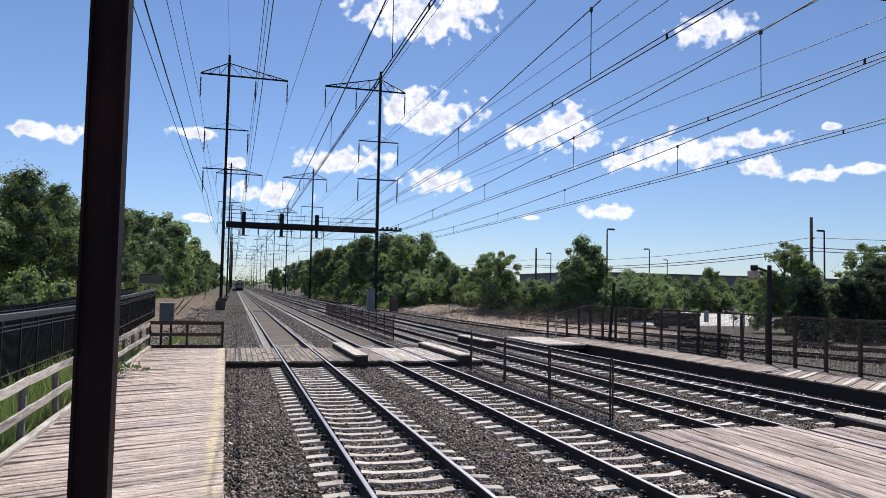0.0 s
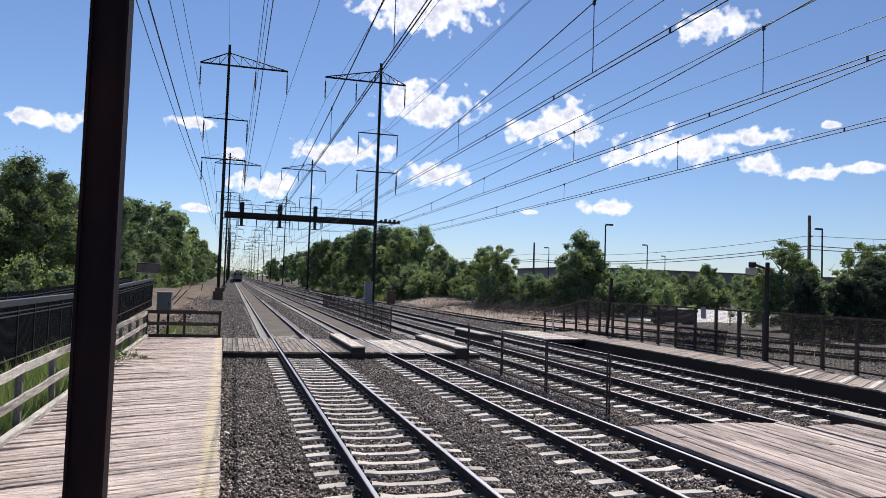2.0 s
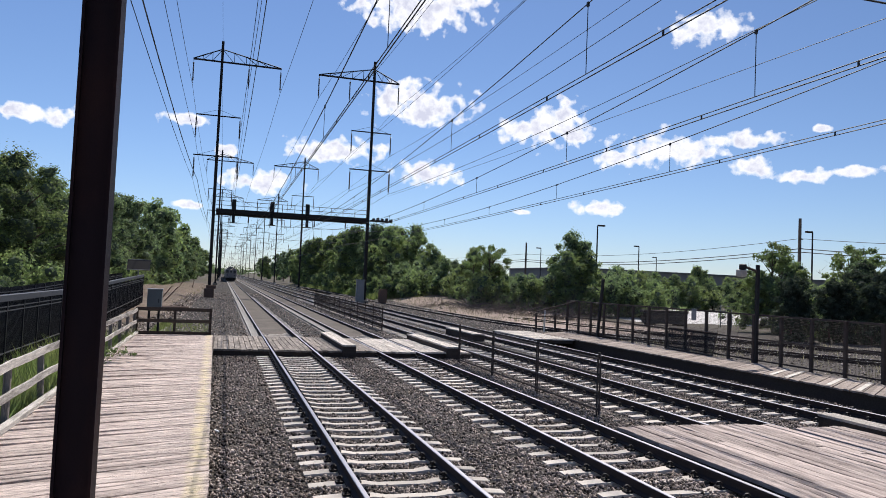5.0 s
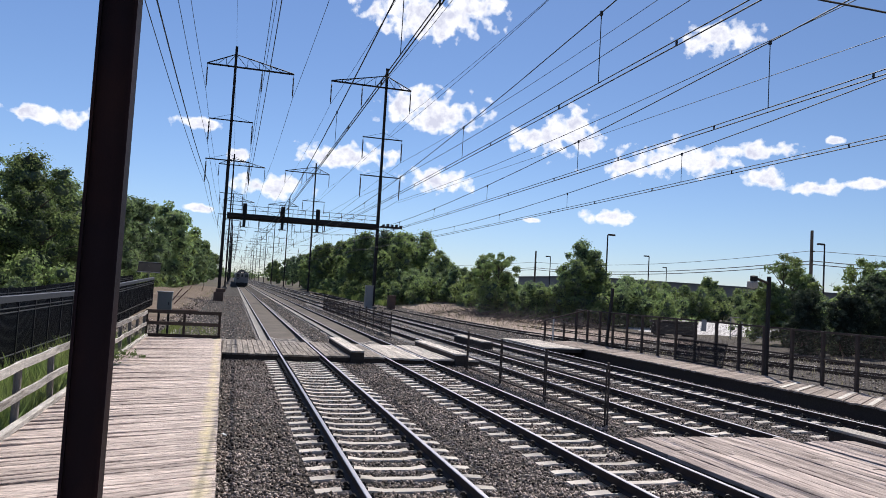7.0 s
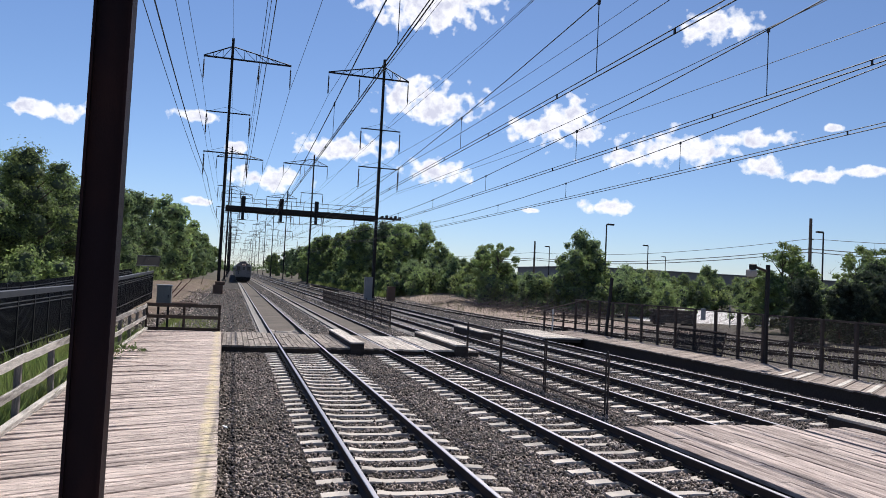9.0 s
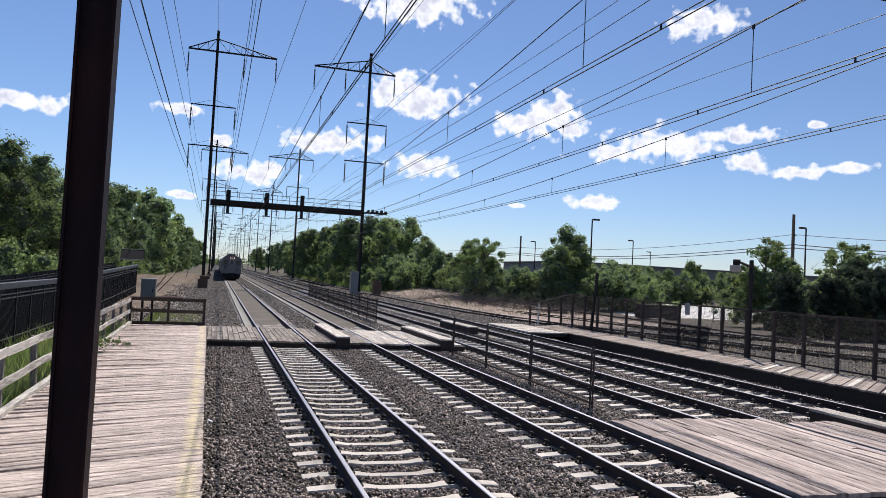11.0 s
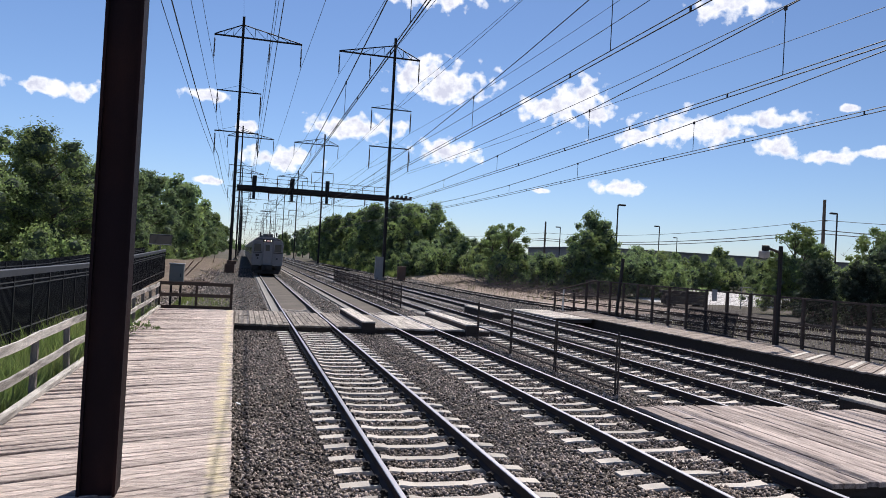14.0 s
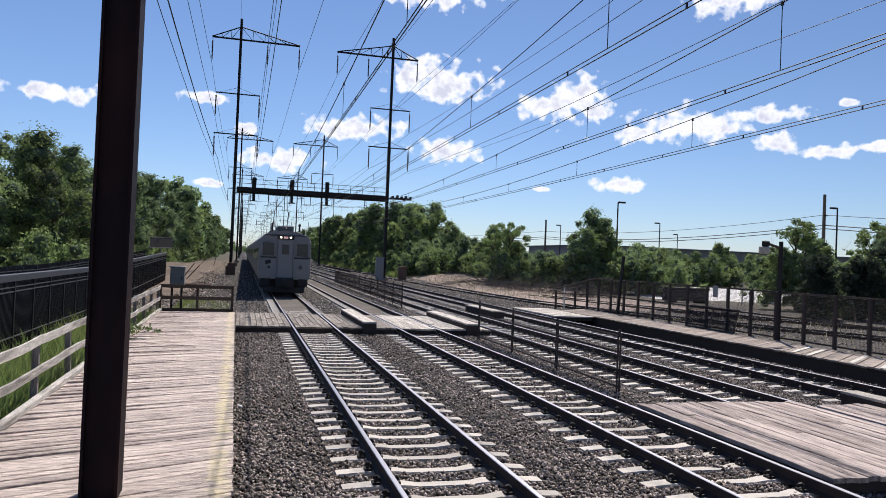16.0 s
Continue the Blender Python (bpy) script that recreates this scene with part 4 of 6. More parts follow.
# ---- steel fence between the middle tracks ----
def mid_fence(y0, y1, x, z0, step=3.1, wire=0.0018):
    f = thing("track_fence", "low steel fence of posts and wire panels between tracks", "fence", "fences between tracks")
    n = max(1, round((y1 - y0) / step))
    wires = bmesh.new()
    for k in range(n + 1):
        y = y0 + (y1 - y0) * k / n
        bm = bmesh.new()
        for d in (-0.055, 0.055):
            rod(bm, (x, y + d, z0 - 0.2 + rise(y)), (x, y + d, z0 + 1.32 + rise(y)), 0.022, n=6)
        rod(bm, (x, y, z0 + 1.3 + rise(y)), (x, y, z0 + 1.4 + rise(y)), 0.03, n=6)
        part("post", bm, M_FENCE, f)
        if k == n:
            break
        yb = y0 + (y1 - y0) * (k + 1) / n
        z = z0 + rise((y + yb) / 2)
        for zz in (0.12, 0.5, 0.9, 1.26):
            bm = bmesh.new()
            rod(bm, (x, y, z + zz), (x, yb, z + zz), 0.027, n=5)
            part("rail", bm, M_FENCE, f)
        for j in range(1, 14):
            zz = 0.12 + j * 0.085
            rod(wires, (x, y, z + zz), (x, yb, z + zz), wire, n=3)
        m = int((yb - y) / 0.1)
        for j in range(1, m):
            yy = y + (yb - y) * j / m
            rod(wires, (x, yy, z + 0.12), (x, yy, z + 1.26), wire, n=3)
    tagged(part("wire_mesh", wires, M_FENCE, f), kind="stuff")


mid_fence(15.2, 25.5, 8.27, -0.2, 3.4)
mid_fence(42.0, 75.0, 8.9, -0.2, 2.75, 0.006)


# ---- fence and lamp of the far platform ----
def far_fence():
    f = thing("mesh_fence", "dark rusted steel fence with mesh behind the far platform", "fence")
    ys = [6.5 + 1.47 * k for k in range(24)]
    x = 19.75
    wires = bmesh.new()
    for k, y in enumerate(ys):
        bm = bmesh.new()
        box(bm, x - 0.055, x + 0.055, y - 0.055, y + 0.055, -0.4, 1.95, bevel=0.008)
        part("post", bm, M_FENCE, f)
        if k + 1 < len(ys):
            for z in (1.93, 1.0, 0.2):
                bm = bmesh.new()
                box(bm, x - 0.025, x + 0.025, y + 0.05, y + 1.42, z - 0.03, z + 0.03)
                part("rail", bm, M_FENCE, f)
            for j in range(1, 27):
                yy = y + j * 0.0545
                rod(wires, (x + 0.03, yy, 0.2), (x + 0.03, yy, 1.93), 0.0032, n=3)
            for j in range(1, 32):
                zz = 0.2 + j * 0.0545
                rod(wires, (x + 0.03, y, zz), (x + 0.03, y + 1.47, zz), 0.0032, n=3)
    tagged(part("wire_mesh", wires, M_FENCE, f), "dark wire mesh", kind="stuff")
    bm = bmesh.new()
    rod(bm, (17.8, 40.5, 1.2), (19.75, 39.0, 1.97), 0.04, n=6)
    rod(bm, (17.8, 40.5, 0.95), (19.75, 40.5, 0.95), 0.035, n=6)
    part("end_rail", bm, M_FENCE, f)
    for x in (17.83, 19.06):
        bm = bmesh.new()
        box(bm, x - 0.05, x + 0.05, 40.45, 40.55, -0.4, 1.15, bevel=0.006)
        part("end_post", bm, M_FENCE, f)


far_fence()
lm = thing("platform_lamp", "dark lamp mast with a boxy grey floodlight at the fence", "lamp")
bm = bmesh.new()
box(bm, 19.57, 19.69, 23.79, 23.91, -0.4, 3.85, bevel=0.01)
part("mast", bm, M_STEEL, lm)
bm = bmesh.new()
rod(bm, (19.6, 23.85, 3.6), (18.75, 23.6, 3.76), 0.05, n=6)
part("arm", bm, M_FENCE, lm)
bm = bmesh.new()
box(bm, -0.17, 0.17, -0.14, 0.14, -0.26, 0.0, pose(18.66, 23.55, 3.62, 8, -8, 15), bevel=0.03)
part("floodlight", bm, M_CONC, lm)
bm = bmesh.new()
box(bm, -0.11, 0.11, -0.1, 0.1, 0.0, 0.2, pose(18.72, 23.57, 3.63, 8, -8, 15), bevel=0.02)
part("ballast_box", bm, M_STEEL, lm)

# ---- train ----
M_SILVER = mat("brushed_steel_body", (0.23, 0.22, 0.225), 0.5, 0.2, vary=0.10, scale=1.0, fine=20, bump=0.05, stretch=(1, 0.4, 6))
M_FACE = mat("grey_painted_cab", (0.225, 0.215, 0.22), 0.55, 0.0, vary=0.10, scale=2.0, fine=20, bump=0.05)
M_UNDER = mat("dark_underframe", (0.025, 0.023, 0.022), 0.8, vary=0.3, scale=2, fine=20, bump=0.3)
M_WIN = glass("dark_window_glass", (0.035, 0.036, 0.042), 0.12)
M_ROOF = mat("dark_roof", (0.10, 0.10, 0.105), 0.7, vary=0.2, scale=1, fine=15, bump=0.2)
M_LAMP = glow("lit_headlight", (1.0, 0.82, 0.66), 1.5)
# faint glow added to redden the housing between the headlights, no lamp there
M_HOUSINGGLOW = glow("reddish_housing_glow", (1.0, 0.30, 0.16), 0.22)


def car_body(bm, y0, y1):
    prof = [(-1.56, 0.95), (-1.6, 1.2), (-1.6, 3.0), (-1.55, 3.30), (-1.34, 3.55), (-0.75, 3.76), (0, 3.83), (0.75, 3.76), (1.34, 3.55), (1.55, 3.30), (1.6, 3.0), (1.6, 1.2), (1.56, 0.95)]
    a = [bm.verts.new((x * 0.985, y0, z)) for x, z in prof]
    b = [bm.verts.new((x, y0 + 0.12, z)) for x, z in prof]
    c = [bm.verts.new((x, y1, z)) for x, z in prof]
    for p, q in ((a, b), (b, c)):
        for k in range(len(prof)):
            f = bm.faces.new((p[k], p[(k + 1) % len(prof)], q[(k + 1) % len(prof)], q[k]))
            f.material_index = 1 if 4 <= k <= 7 else 0
    bm.faces.new(a[::-1])
    bm.faces.new(c)


def train_set():
    t = thing("electric_train", "silver-grey electric multiple-unit train with lit headlights running on the near track", "train")
    for k in range(7):
        y0 = k * 26.2
        bm = bmesh.new()
        car_body(bm, y0, y0 + 25.7)
        b = part("car_body", mesh_of("car_body", bm, M_SILVER, M_ROOF), None, t, "ribbed silver car body")
        for side in (-1, 1):
            for j in range(12):
                bm = bmesh.new()
                yy = y0 + 1.9 + j * 1.9
                box(bm, side * 1.6 - 0.012, side * 1.6 + 0.012, yy, yy + 1.3, 2.0, 2.72)
                part("window", bm, M_WIN, b)
            for yy in (y0 + 6.3, y0 + 18.0):
                bm = bmesh.new()
                box(bm, side * 1.608 - 0.012, side * 1.608 + 0.012, yy, yy + 0.5, 1.2, 2.9)
                part("door", bm, M_FACE, b)
        bm = bmesh.new()
        box(bm, -1.45, 1.45, y0 + 1.6, y0 + 24.0, 0.35, 0.95, bevel=0.05)
        part("underframe", bm, M_UNDER, t)
        for yc in (y0 + 4.3, y0 + 21.4):
            bm = bmesh.new()
            for w in (-1.2, 1.2):
                for s in (-0.75, 0.75):
                    rod(bm, (s - 0.06, yc + w, 0.42), (s + 0.06, yc + w, 0.42), 0.42, n=16)
                rod(bm, (-0.8, yc + w, 0.42), (0.8, yc + w, 0.42), 0.08, n=8)
            for s in (-0.98, 0.98):
                box(bm, s - 0.07, s + 0.07, yc - 1.7, yc + 1.7, 0.4, 0.7, bevel=0.03)
            part("bogie", bm, M_UNDER, t)
        bm = bmesh.new()
        box(bm, -0.5, 0.5, y0 + 0.7, y0 + 4.0, 3.7, 4.12, bevel=0.05)
        box(bm, -0.6, 0.6, y0 + 12, y0 + 16, 3.8, 4.15, bevel=0.08)
        part("roof_unit", bm, M_ROOF, t)
    # cab end
    bm = bmesh.new()
    box(bm, -0.46, 0.46, -0.1, 0.0, 1.0, 3.25, bevel=0.02)
    d = part("end_door", bm, M_FACE, t, "grey gangway door")
    bm = bmesh.new()
    box(bm, -0.22, 0.22, -0.115, -0.09, 2.42, 3.0, bevel=0.01)
    part("door_window", bm, M_WIN, d)
    for s in (-1, 1):
        bm = bmesh.new()
        box(bm, s * 1.0 - 0.5, s * 1.0 + 0.5, -0.05, 0.0, 1.05, 2.17, bevel=0.02)
        part("cab_panel", bm, M_FACE, t)
        bm = bmesh.new()
        box(bm, s * 1.04 - 0.35, s * 1.04 + 0.35, -0.08, 0.01, 2.34, 3.08, bevel=0.01)
        part("cab_window", bm, M_WIN, t)
        bm = bmesh.new()
        box(bm, s * 1.02 - 0.5, s * 1.02 + 0.5, -0.06, 0.005, 2.20, 2.26)
        part("trim_strip", bm, M_UNDER, t)
        bm = bmesh.new()
        rod(bm, (s * 0.98, -0.06, 1.66), (s * 0.98, -0.13, 1.66), 0.16, 0.14, n=12)
        m = part("marker_light", bm, M_FACE, t)
        bm = bmesh.new()
        rod(bm, (s * 0.98, -0.131, 1.66), (s * 0.98, -0.138, 1.66), 0.09, n=10)
        part("lens", bm, M_WIN, m)
        bm = bmesh.new()
        rod(bm, (s * 0.3, -0.12, 3.42), (s * 0.3, -0.2, 3.42), 0.068, n=12)
        part("headlight", bm, M_LAMP, t, "bright lit headlight")
        bm = bmesh.new()
        box(bm, s * 1.15 - 0.3, s * 1.15 + 0.3, -0.04, 0.02, 0.55, 0.98, bevel=0.02)
        part("step", bm, M_UNDER, t)
    bm = bmesh.new()
    box(bm, -0.17, 0.17, -0.062, -0.048, -0.11, 0.11, pose(-1.04, 0, 1.95, 0, -12, 0))
    part("emblem", bm, M_UNDER, t, "plain dark emblem shape")
    # dark block added in place of the shadow below the cab front
    bm = bmesh.new()
    box(bm, -1.25, 1.25, -0.3, 0.1, 0.16, 0.5, bevel=0.05)
    part("pilot", bm, M_UNDER, t)
    bm = bmesh.new()
    box(bm, -1.3, 1.3, -0.05, 0.3, 3.5, 3.6, bevel=0.03)
    part("brow", bm, M_ROOF, t)
    for s in (-1, 1):
        bm = bmesh.new()
        box(bm, s * 1.04 - 0.40, s * 1.04 + 0.40, -0.06, -0.035, 2.29, 3.13)
        box(bm, s * 1.04 - 0.3, s * 1.04 + 0.3, -0.07, -0.03, 3.15, 3.18)
        part("window_frame", bm, M_FACE, t)
        for k in range(2):
            bm = bmesh.new()
            rod(bm, (s * 0.52, -0.1, 1.2 + k * 0.9), (s * 0.52, -0.1, 1.9 + k * 0.9), 0.02, n=6)
            part("grab_rail", bm, M_SILVER, t)
    bm = bmesh.new()
    box(bm, -0.52, 0.52, -0.12, 0.0, 3.30, 3.54, bevel=0.03)
    part("headlight_housing", bm, M_UNDER, t)
    bm = bmesh.new()
    box(bm, -0.13, 0.13, -0.14, -0.1, 3.34, 3.48)
    part("housing_glow", bm, M_HOUSINGGLOW, t, "small reddish glow added to the housing between the headlights")
    bm = bmesh.new()
    box(bm, -0.55, 0.55, -0.55, 0.2, 0.45, 1.05, bevel=0.05)
    box(bm, -0.14, 0.14, -0.95, -0.4, 0.62, 0.95, bevel=0.04)
    part("coupler", bm, M_UNDER, t)
    bm = bmesh.new()
    rod(bm, (0.0, -0.1, 3.9), (0.0, 0.35, 4.0), 0.05, n=6)
    for s in (-1, 1):
        rod(bm, (s * 0.85, 0.6, 3.8), (s * 0.85, 0.6, 4.25), 0.06, n=6)
        rod(bm, (s * 0.85, 0.3, 4.2), (s * 0.85, 0.9, 4.2), 0.07, n=6)
    part("horn", bm, M_UNDER, t)
    bm = bmesh.new()
    rod(bm, (-0.5, 9.0, 4.1), (-0.5, 7.3, 5.3), 0.03, n=5)
    rod(bm, (0.5, 9.0, 4.1), (0.5, 7.3, 5.3), 0.03, n=5)
    rod(bm, (-0.4, 7.3, 5.3), (-0.4, 8.6, 6.65), 0.025, n=5)
    rod(bm, (0.4, 7.3, 5.3), (0.4, 8.6, 6.65), 0.025, n=5)
    rod(bm, (-0.8, 8.6, 6.68), (0.8, 8.6, 6.68), 0.03, n=5)
    part("pantograph", bm, M_STEEL, t)
    for ob in t.children:
        ob.matrix_basis = Matrix.Diagonal((1, 1, 1.06, 1)) @ ob.matrix_basis
    return t


TRAIN = train_set()


def motions():
    rows = []
    for t in (0, 1, 2, 3, 4, 5, 6, 7, 8, 9, 10, 11, 12, 13, 14, 15, 16):
        u = 16.0 - t
        y = 47.5 + 16.0 * u + 0.05 * u * u
        slope = (rise(y + 60) - rise(y)) / 60
        turn = (drift(y + 60) - drift(y)) / 60
        rows.append((t, pose(TRACKS[0] - 0.08 + drift(y), y, rise(y) + 0.0, math.degrees(slope), 0, -math.degrees(turn))))
    walk(TRAIN, rows)

# ---- trees ----
def leaf_cloud(blobs, count, size, r):
    """Small bent leaves scattered through the outer parts of overlapping clumps."""
    w = np.array([b[3] ** 2 for b in blobs])
    idx = r.choice(len(blobs), count, p=w / w.sum())
    c = np.array([b[:3] for b in blobs])[idx]
    rad = np.array([b[3] for b in blobs])[idx]
    d = r.normal(size=(count, 3))
    d /= np.linalg.norm(d, axis=1)[:, None]
    k = np.abs(r.normal(0, 0.62, count)) + 0.12
    p = c + d * (rad * k)[:, None] * np.array([1.1, 1.1, 0.72])
    return leaf_faces(p, d * 0.6 + np.array([0, 0, 0.5]), 0.6, size, r)


def leaf_faces(p, facing, scatter, size, r):
    """One bent leaf at each place, turned more or less the way the place faces."""
    count = len(p)
    n = facing + r.normal(size=(count, 3)) * scatter
    n /= np.linalg.norm(n, axis=1)[:, None]
    u = np.cross(n, r.normal(size=(count, 3)))
    u /= np.linalg.norm(u, axis=1)[:, None]
    v = np.cross(n, u)
    s = (size * r.uniform(0.6, 1.4, count))[:, None]
    q = np.stack([p - u * s, p + u * s * 0.55 + v * s * 0.62, p + u * s * 0.55 - v * s * 0.62], 1)
    return q.reshape(-1, 3), np.arange(count * 3).reshape(-1, 3)


def ico(split):
    """A ball of 20 or of 80 triangles."""
    bm = bmesh.new()
    bmesh.ops.create_icosphere(bm, subdivisions=1 + split, radius=1.0)
    bm.verts.ensure_lookup_table()
    v = np.array([q.co[:] for q in bm.verts])
    f = np.array([[q.index for q in fc.verts] for fc in bm.faces])
    bm.free()
    return v, f


ICO = (ico(0), ico(1))


def tree_kind(seed, h, spread, leaves, size, low=0.2, leafm=None, lobes=26, tufts=7, airy=False):
    """A tapered trunk with limbs; a crown of leafy lobes, each of many smaller tufts, round solid blobs coloured dark
    as the crown's inner shade.
    """
    r = np.random.default_rng(seed)
    bm = bmesh.new()
    top = Vector((r.normal() * 0.3, r.normal() * 0.3, h * 0.8))
    mid = Vector((r.normal() * 0.2, r.normal() * 0.2, h * 0.4))
    rod(bm, (0, 0, -0.4), mid, h * 0.02, h * 0.014, 7)
    rod(bm, mid, top, h * 0.014, h * 0.004, 6)
    big = []
    for k in range(lobes):
        f = low + (0.93 - low) * (k + r.random()) / lobes
        a = k * 2.4 + r.random()
        reach = spread * (0.30 + 0.72 * math.sin(math.pi * min(1, max(0.08, (f - low) / (1.05 - low)) ** 0.75))) * r.uniform(0.6, 1.05)
        z = h * f
        base = mid.lerp(top, min(1, max(0, (f * 0.8 - 0.3) / 0.5))) if f > 0.45 else Vector((0, 0, z * 0.8))
        base.z = z * 0.78
        end = Vector((math.cos(a) * reach, math.sin(a) * reach, z + r.uniform(-0.02, 0.04) * h))
        rod(bm, base, end, h * 0.006, h * 0.0015, 5)
        rad = spread * r.uniform(0.13, 0.27) * (0.75 if airy else 1.0)
        c = base.lerp(end, r.uniform(0.75, 0.98))
        big.append((c.x, c.y, c.z, rad))
        if airy:
            for _ in range(4):
                q = base.lerp(end, r.uniform(0.5, 1.0))
                rod(bm, q, q + Vector((r.normal(), r.normal(), abs(r.normal()) + 0.3)) * spread * 0.16, h * 0.0016, h * 0.0005, 4)
    if not airy:
        for f in (0.3, 0.5, 0.68, 0.82):
            if f > low:
                q = mid.lerp(top, f)
                big.append((q.x, q.y, h * f, spread * (0.40 - 0.22 * abs(f - 0.5))))
    big.append((top.x, top.y, h * 0.93, spread * (0.14 if airy else 0.26)))
    small = []
    for x, y, z, q in big:
        for _ in range(tufts):
            d = r.normal(size=3) + np.array([0, 0, 0.35])
            d /= np.linalg.norm(d)
            e = np.array([x, y, z]) + d * q * r.uniform(0.62, 0.98) * np.array([1, 1, 0.85])
            small.append((*e, q * r.uniform(0.28, 0.62)))
    S = np.array(small + [(x, y, z, q * 0.9) for x, y, z, q in big])
    w = S[:, 3] ** 2
    n = leaves * 3
    idx = r.choice(len(S), n, p=w / w.sum())
    d = r.normal(size=(n, 3))
    d /= np.linalg.norm(d, axis=1)[:, None]
    k = r.uniform(0.6, 1.25, n) + (r.random(n) < 0.15) * r.uniform(0, 0.7, n)
    p = S[idx, :3] + d * (S[idx, 3] * k)[:, None] * np.array([1, 1, 0.88])
    if not airy:
        buried = np.zeros(n, bool)
        for x, y, z, q in big:
            buried |= (((p - np.array([x, y, z])) / np.array([1, 1, 0.85])) ** 2).sum(1) < (q * 0.72) ** 2
        p, d = p[~buried], d[~buried]
    p, d = p[:leaves], d[:leaves]
    v, fc = leaf_faces(p, d + np.array([0, 0, 0.35]), 0.6, size, r)
    vs, fs, ms, at = [v], [fc], [np.zeros(len(fc), np.int32)], len(v)
    # balls added inside the lobes, coloured as the shade within the crown
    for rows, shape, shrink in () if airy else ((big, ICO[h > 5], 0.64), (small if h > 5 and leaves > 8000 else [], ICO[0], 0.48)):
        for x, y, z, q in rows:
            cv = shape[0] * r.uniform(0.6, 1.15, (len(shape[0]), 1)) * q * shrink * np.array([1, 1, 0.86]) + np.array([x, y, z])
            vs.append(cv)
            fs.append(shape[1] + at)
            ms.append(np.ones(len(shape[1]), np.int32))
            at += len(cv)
    me = from_np("crown", np.concatenate(vs), np.concatenate(fs), leafm or M_LEAF, M_CROWNSHADE)
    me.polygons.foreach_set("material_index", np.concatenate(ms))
    return mesh_of("trunk", bm, M_BARK), me


def tree_set(n, size):
    return [tree_kind(11, 12, 4.2, n, size, 0.12), tree_kind(12, 13, 3.6, n, size, 0.1), tree_kind(13, 10, 3.9, n, size * 0.95, 0.08, M_LEAF2),
            tree_kind(14, 14, 4.3, n, size * 1.05, 0.16), tree_kind(15, 8, 3.0, n * 6 // 10, size * 0.85, 0.06, M_LEAF2),
            tree_kind(16, 9, 3.0, n // 3, size * 0.9, 0.15, M_LEAF2, 24, 6, True)]


NEAR_KINDS, KINDS, FAR_KINDS = tree_set(24000, 0.092), tree_set(12000, 0.148), tree_set(5200, 0.25)
SHRUBS = [tree_kind(21, 3.0, 2.3, 2100, 0.105, 0.02, M_LEAF2, 9, 5), tree_kind(22, 3.6, 2.4, 2200, 0.11, 0.02, None, 9, 5), tree_kind(23, 2.2, 2.0, 2000, 0.09, 0.0, M_LEAF2, 8, 5)]


def plant(kinds, k, x, y, s, name, label, category, group):
    tr, cr = kinds[k]
    t = thing(name, label, category, group, at=pose(x, y, ground_z(x, y), 0, 0, random.uniform(0, 360)))
    t.scale = (s * random.uniform(0.92, 1.08), s * random.uniform(0.92, 1.08), s)
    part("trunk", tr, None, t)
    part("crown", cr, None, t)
    return t


def trees(rows, group, label="leafy green broad-leaved tree in full summer foliage"):
    for k, x, y, h in rows:
        base = (12, 13, 10, 14, 8, 9)[k]
        plant(NEAR_KINDS if y < 66 and x < 0 else KINDS if y < 125 else FAR_KINDS, k, x, y, h / base, "tree", label, "tree", group)


random.seed(5)
left = []
for y, x, h in ((52, -17, 9.3), (58, -13.5, 10.4), (62, -21, 12.2), (68, -14.5, 10.0), (72, -19, 12.0), (78, -13.5, 9.0), (83, -17, 11.5), (90, -13, 10.4),
                (96, -16, 12.0), (103, -12.6, 11.8), (110, -15.5, 13.0), (118, -12.5, 12.6), (127, -13, 13.2), (137, -12.8, 13.0),
                (150, -13.4, 13.0), (165, -13.2, 12.0), (182, -13, 12.5), (200, -13.5, 12.5), (222, -13, 13.0), (245, -13.5, 13.5), (270, -13, 13),
                (300, -13, 12), (340, -13, 12), (390, -13, 13), (45, -20, 10), (40, -24, 10.5), (47, -28, 12.5), (56, -30, 13), (36, -20, 9), (64, -26, 13)):
    left.append((random.randrange(5), x + random.uniform(-0.8, 0.8) + (2.4 if y > 125 else 0.0), y, h * (1.06 if y < 66 else 1.05 if y > 125 else 1.04)))
trees(left, "trees along the line")
rt = []
for y, x, h in ((98, 22.0, 9.6), (101, 25.5, 10.2), (106, 21.0, 10.4), (112, 24, 10.8), (118, 21, 11.0), (126, 24, 11.5), (132, 20.8, 11.3), (140, 23, 11.6), (149, 20.6, 11.8), (158, 23, 12.3),
                (168, 20.6, 12.4), (180, 22, 12.7), (192, 20.8, 12.6), (205, 22, 13), (225, 21.5, 13), (250, 21.5, 13), (280, 21, 13), (320, 21, 13), (370, 20.5, 13),
                (430, 20, 13), (93, 27.5, 5.2), (88, 29.5, 4.8), (97, 30, 5.0), (93, 30.5, 4.5), (101, 28, 6.8)):
    k = 1.14 if h > 9 and y < 200 else 1.0
    rt.append((random.randrange(5), x * k + random.uniform(-0.5, 0.5), y * k, h * (1.06 if k > 1 and y < 140 else 0.98 if y < 200 else 0.86)))
trees(rt, "trees beyond the signal bridge")
trees([(0, 35.6, 72, 8.5), (4, 33.8, 70, 6.4), (1, 37.2, 73.5, 7.6), (2, 36.0, 71, 6.8)], "trees by the car park", "dense rounded green tree behind the far platform")
trees([(5, 26.9, 74, 6.9), (4, 27.6, 80, 6.4), (4, 28.4, 76, 4.8), (5, 28.2, 76, 6.8), (5, 25.6, 75, 5.6)], "trees by the car park", "ragged young tree with thin upper branches")
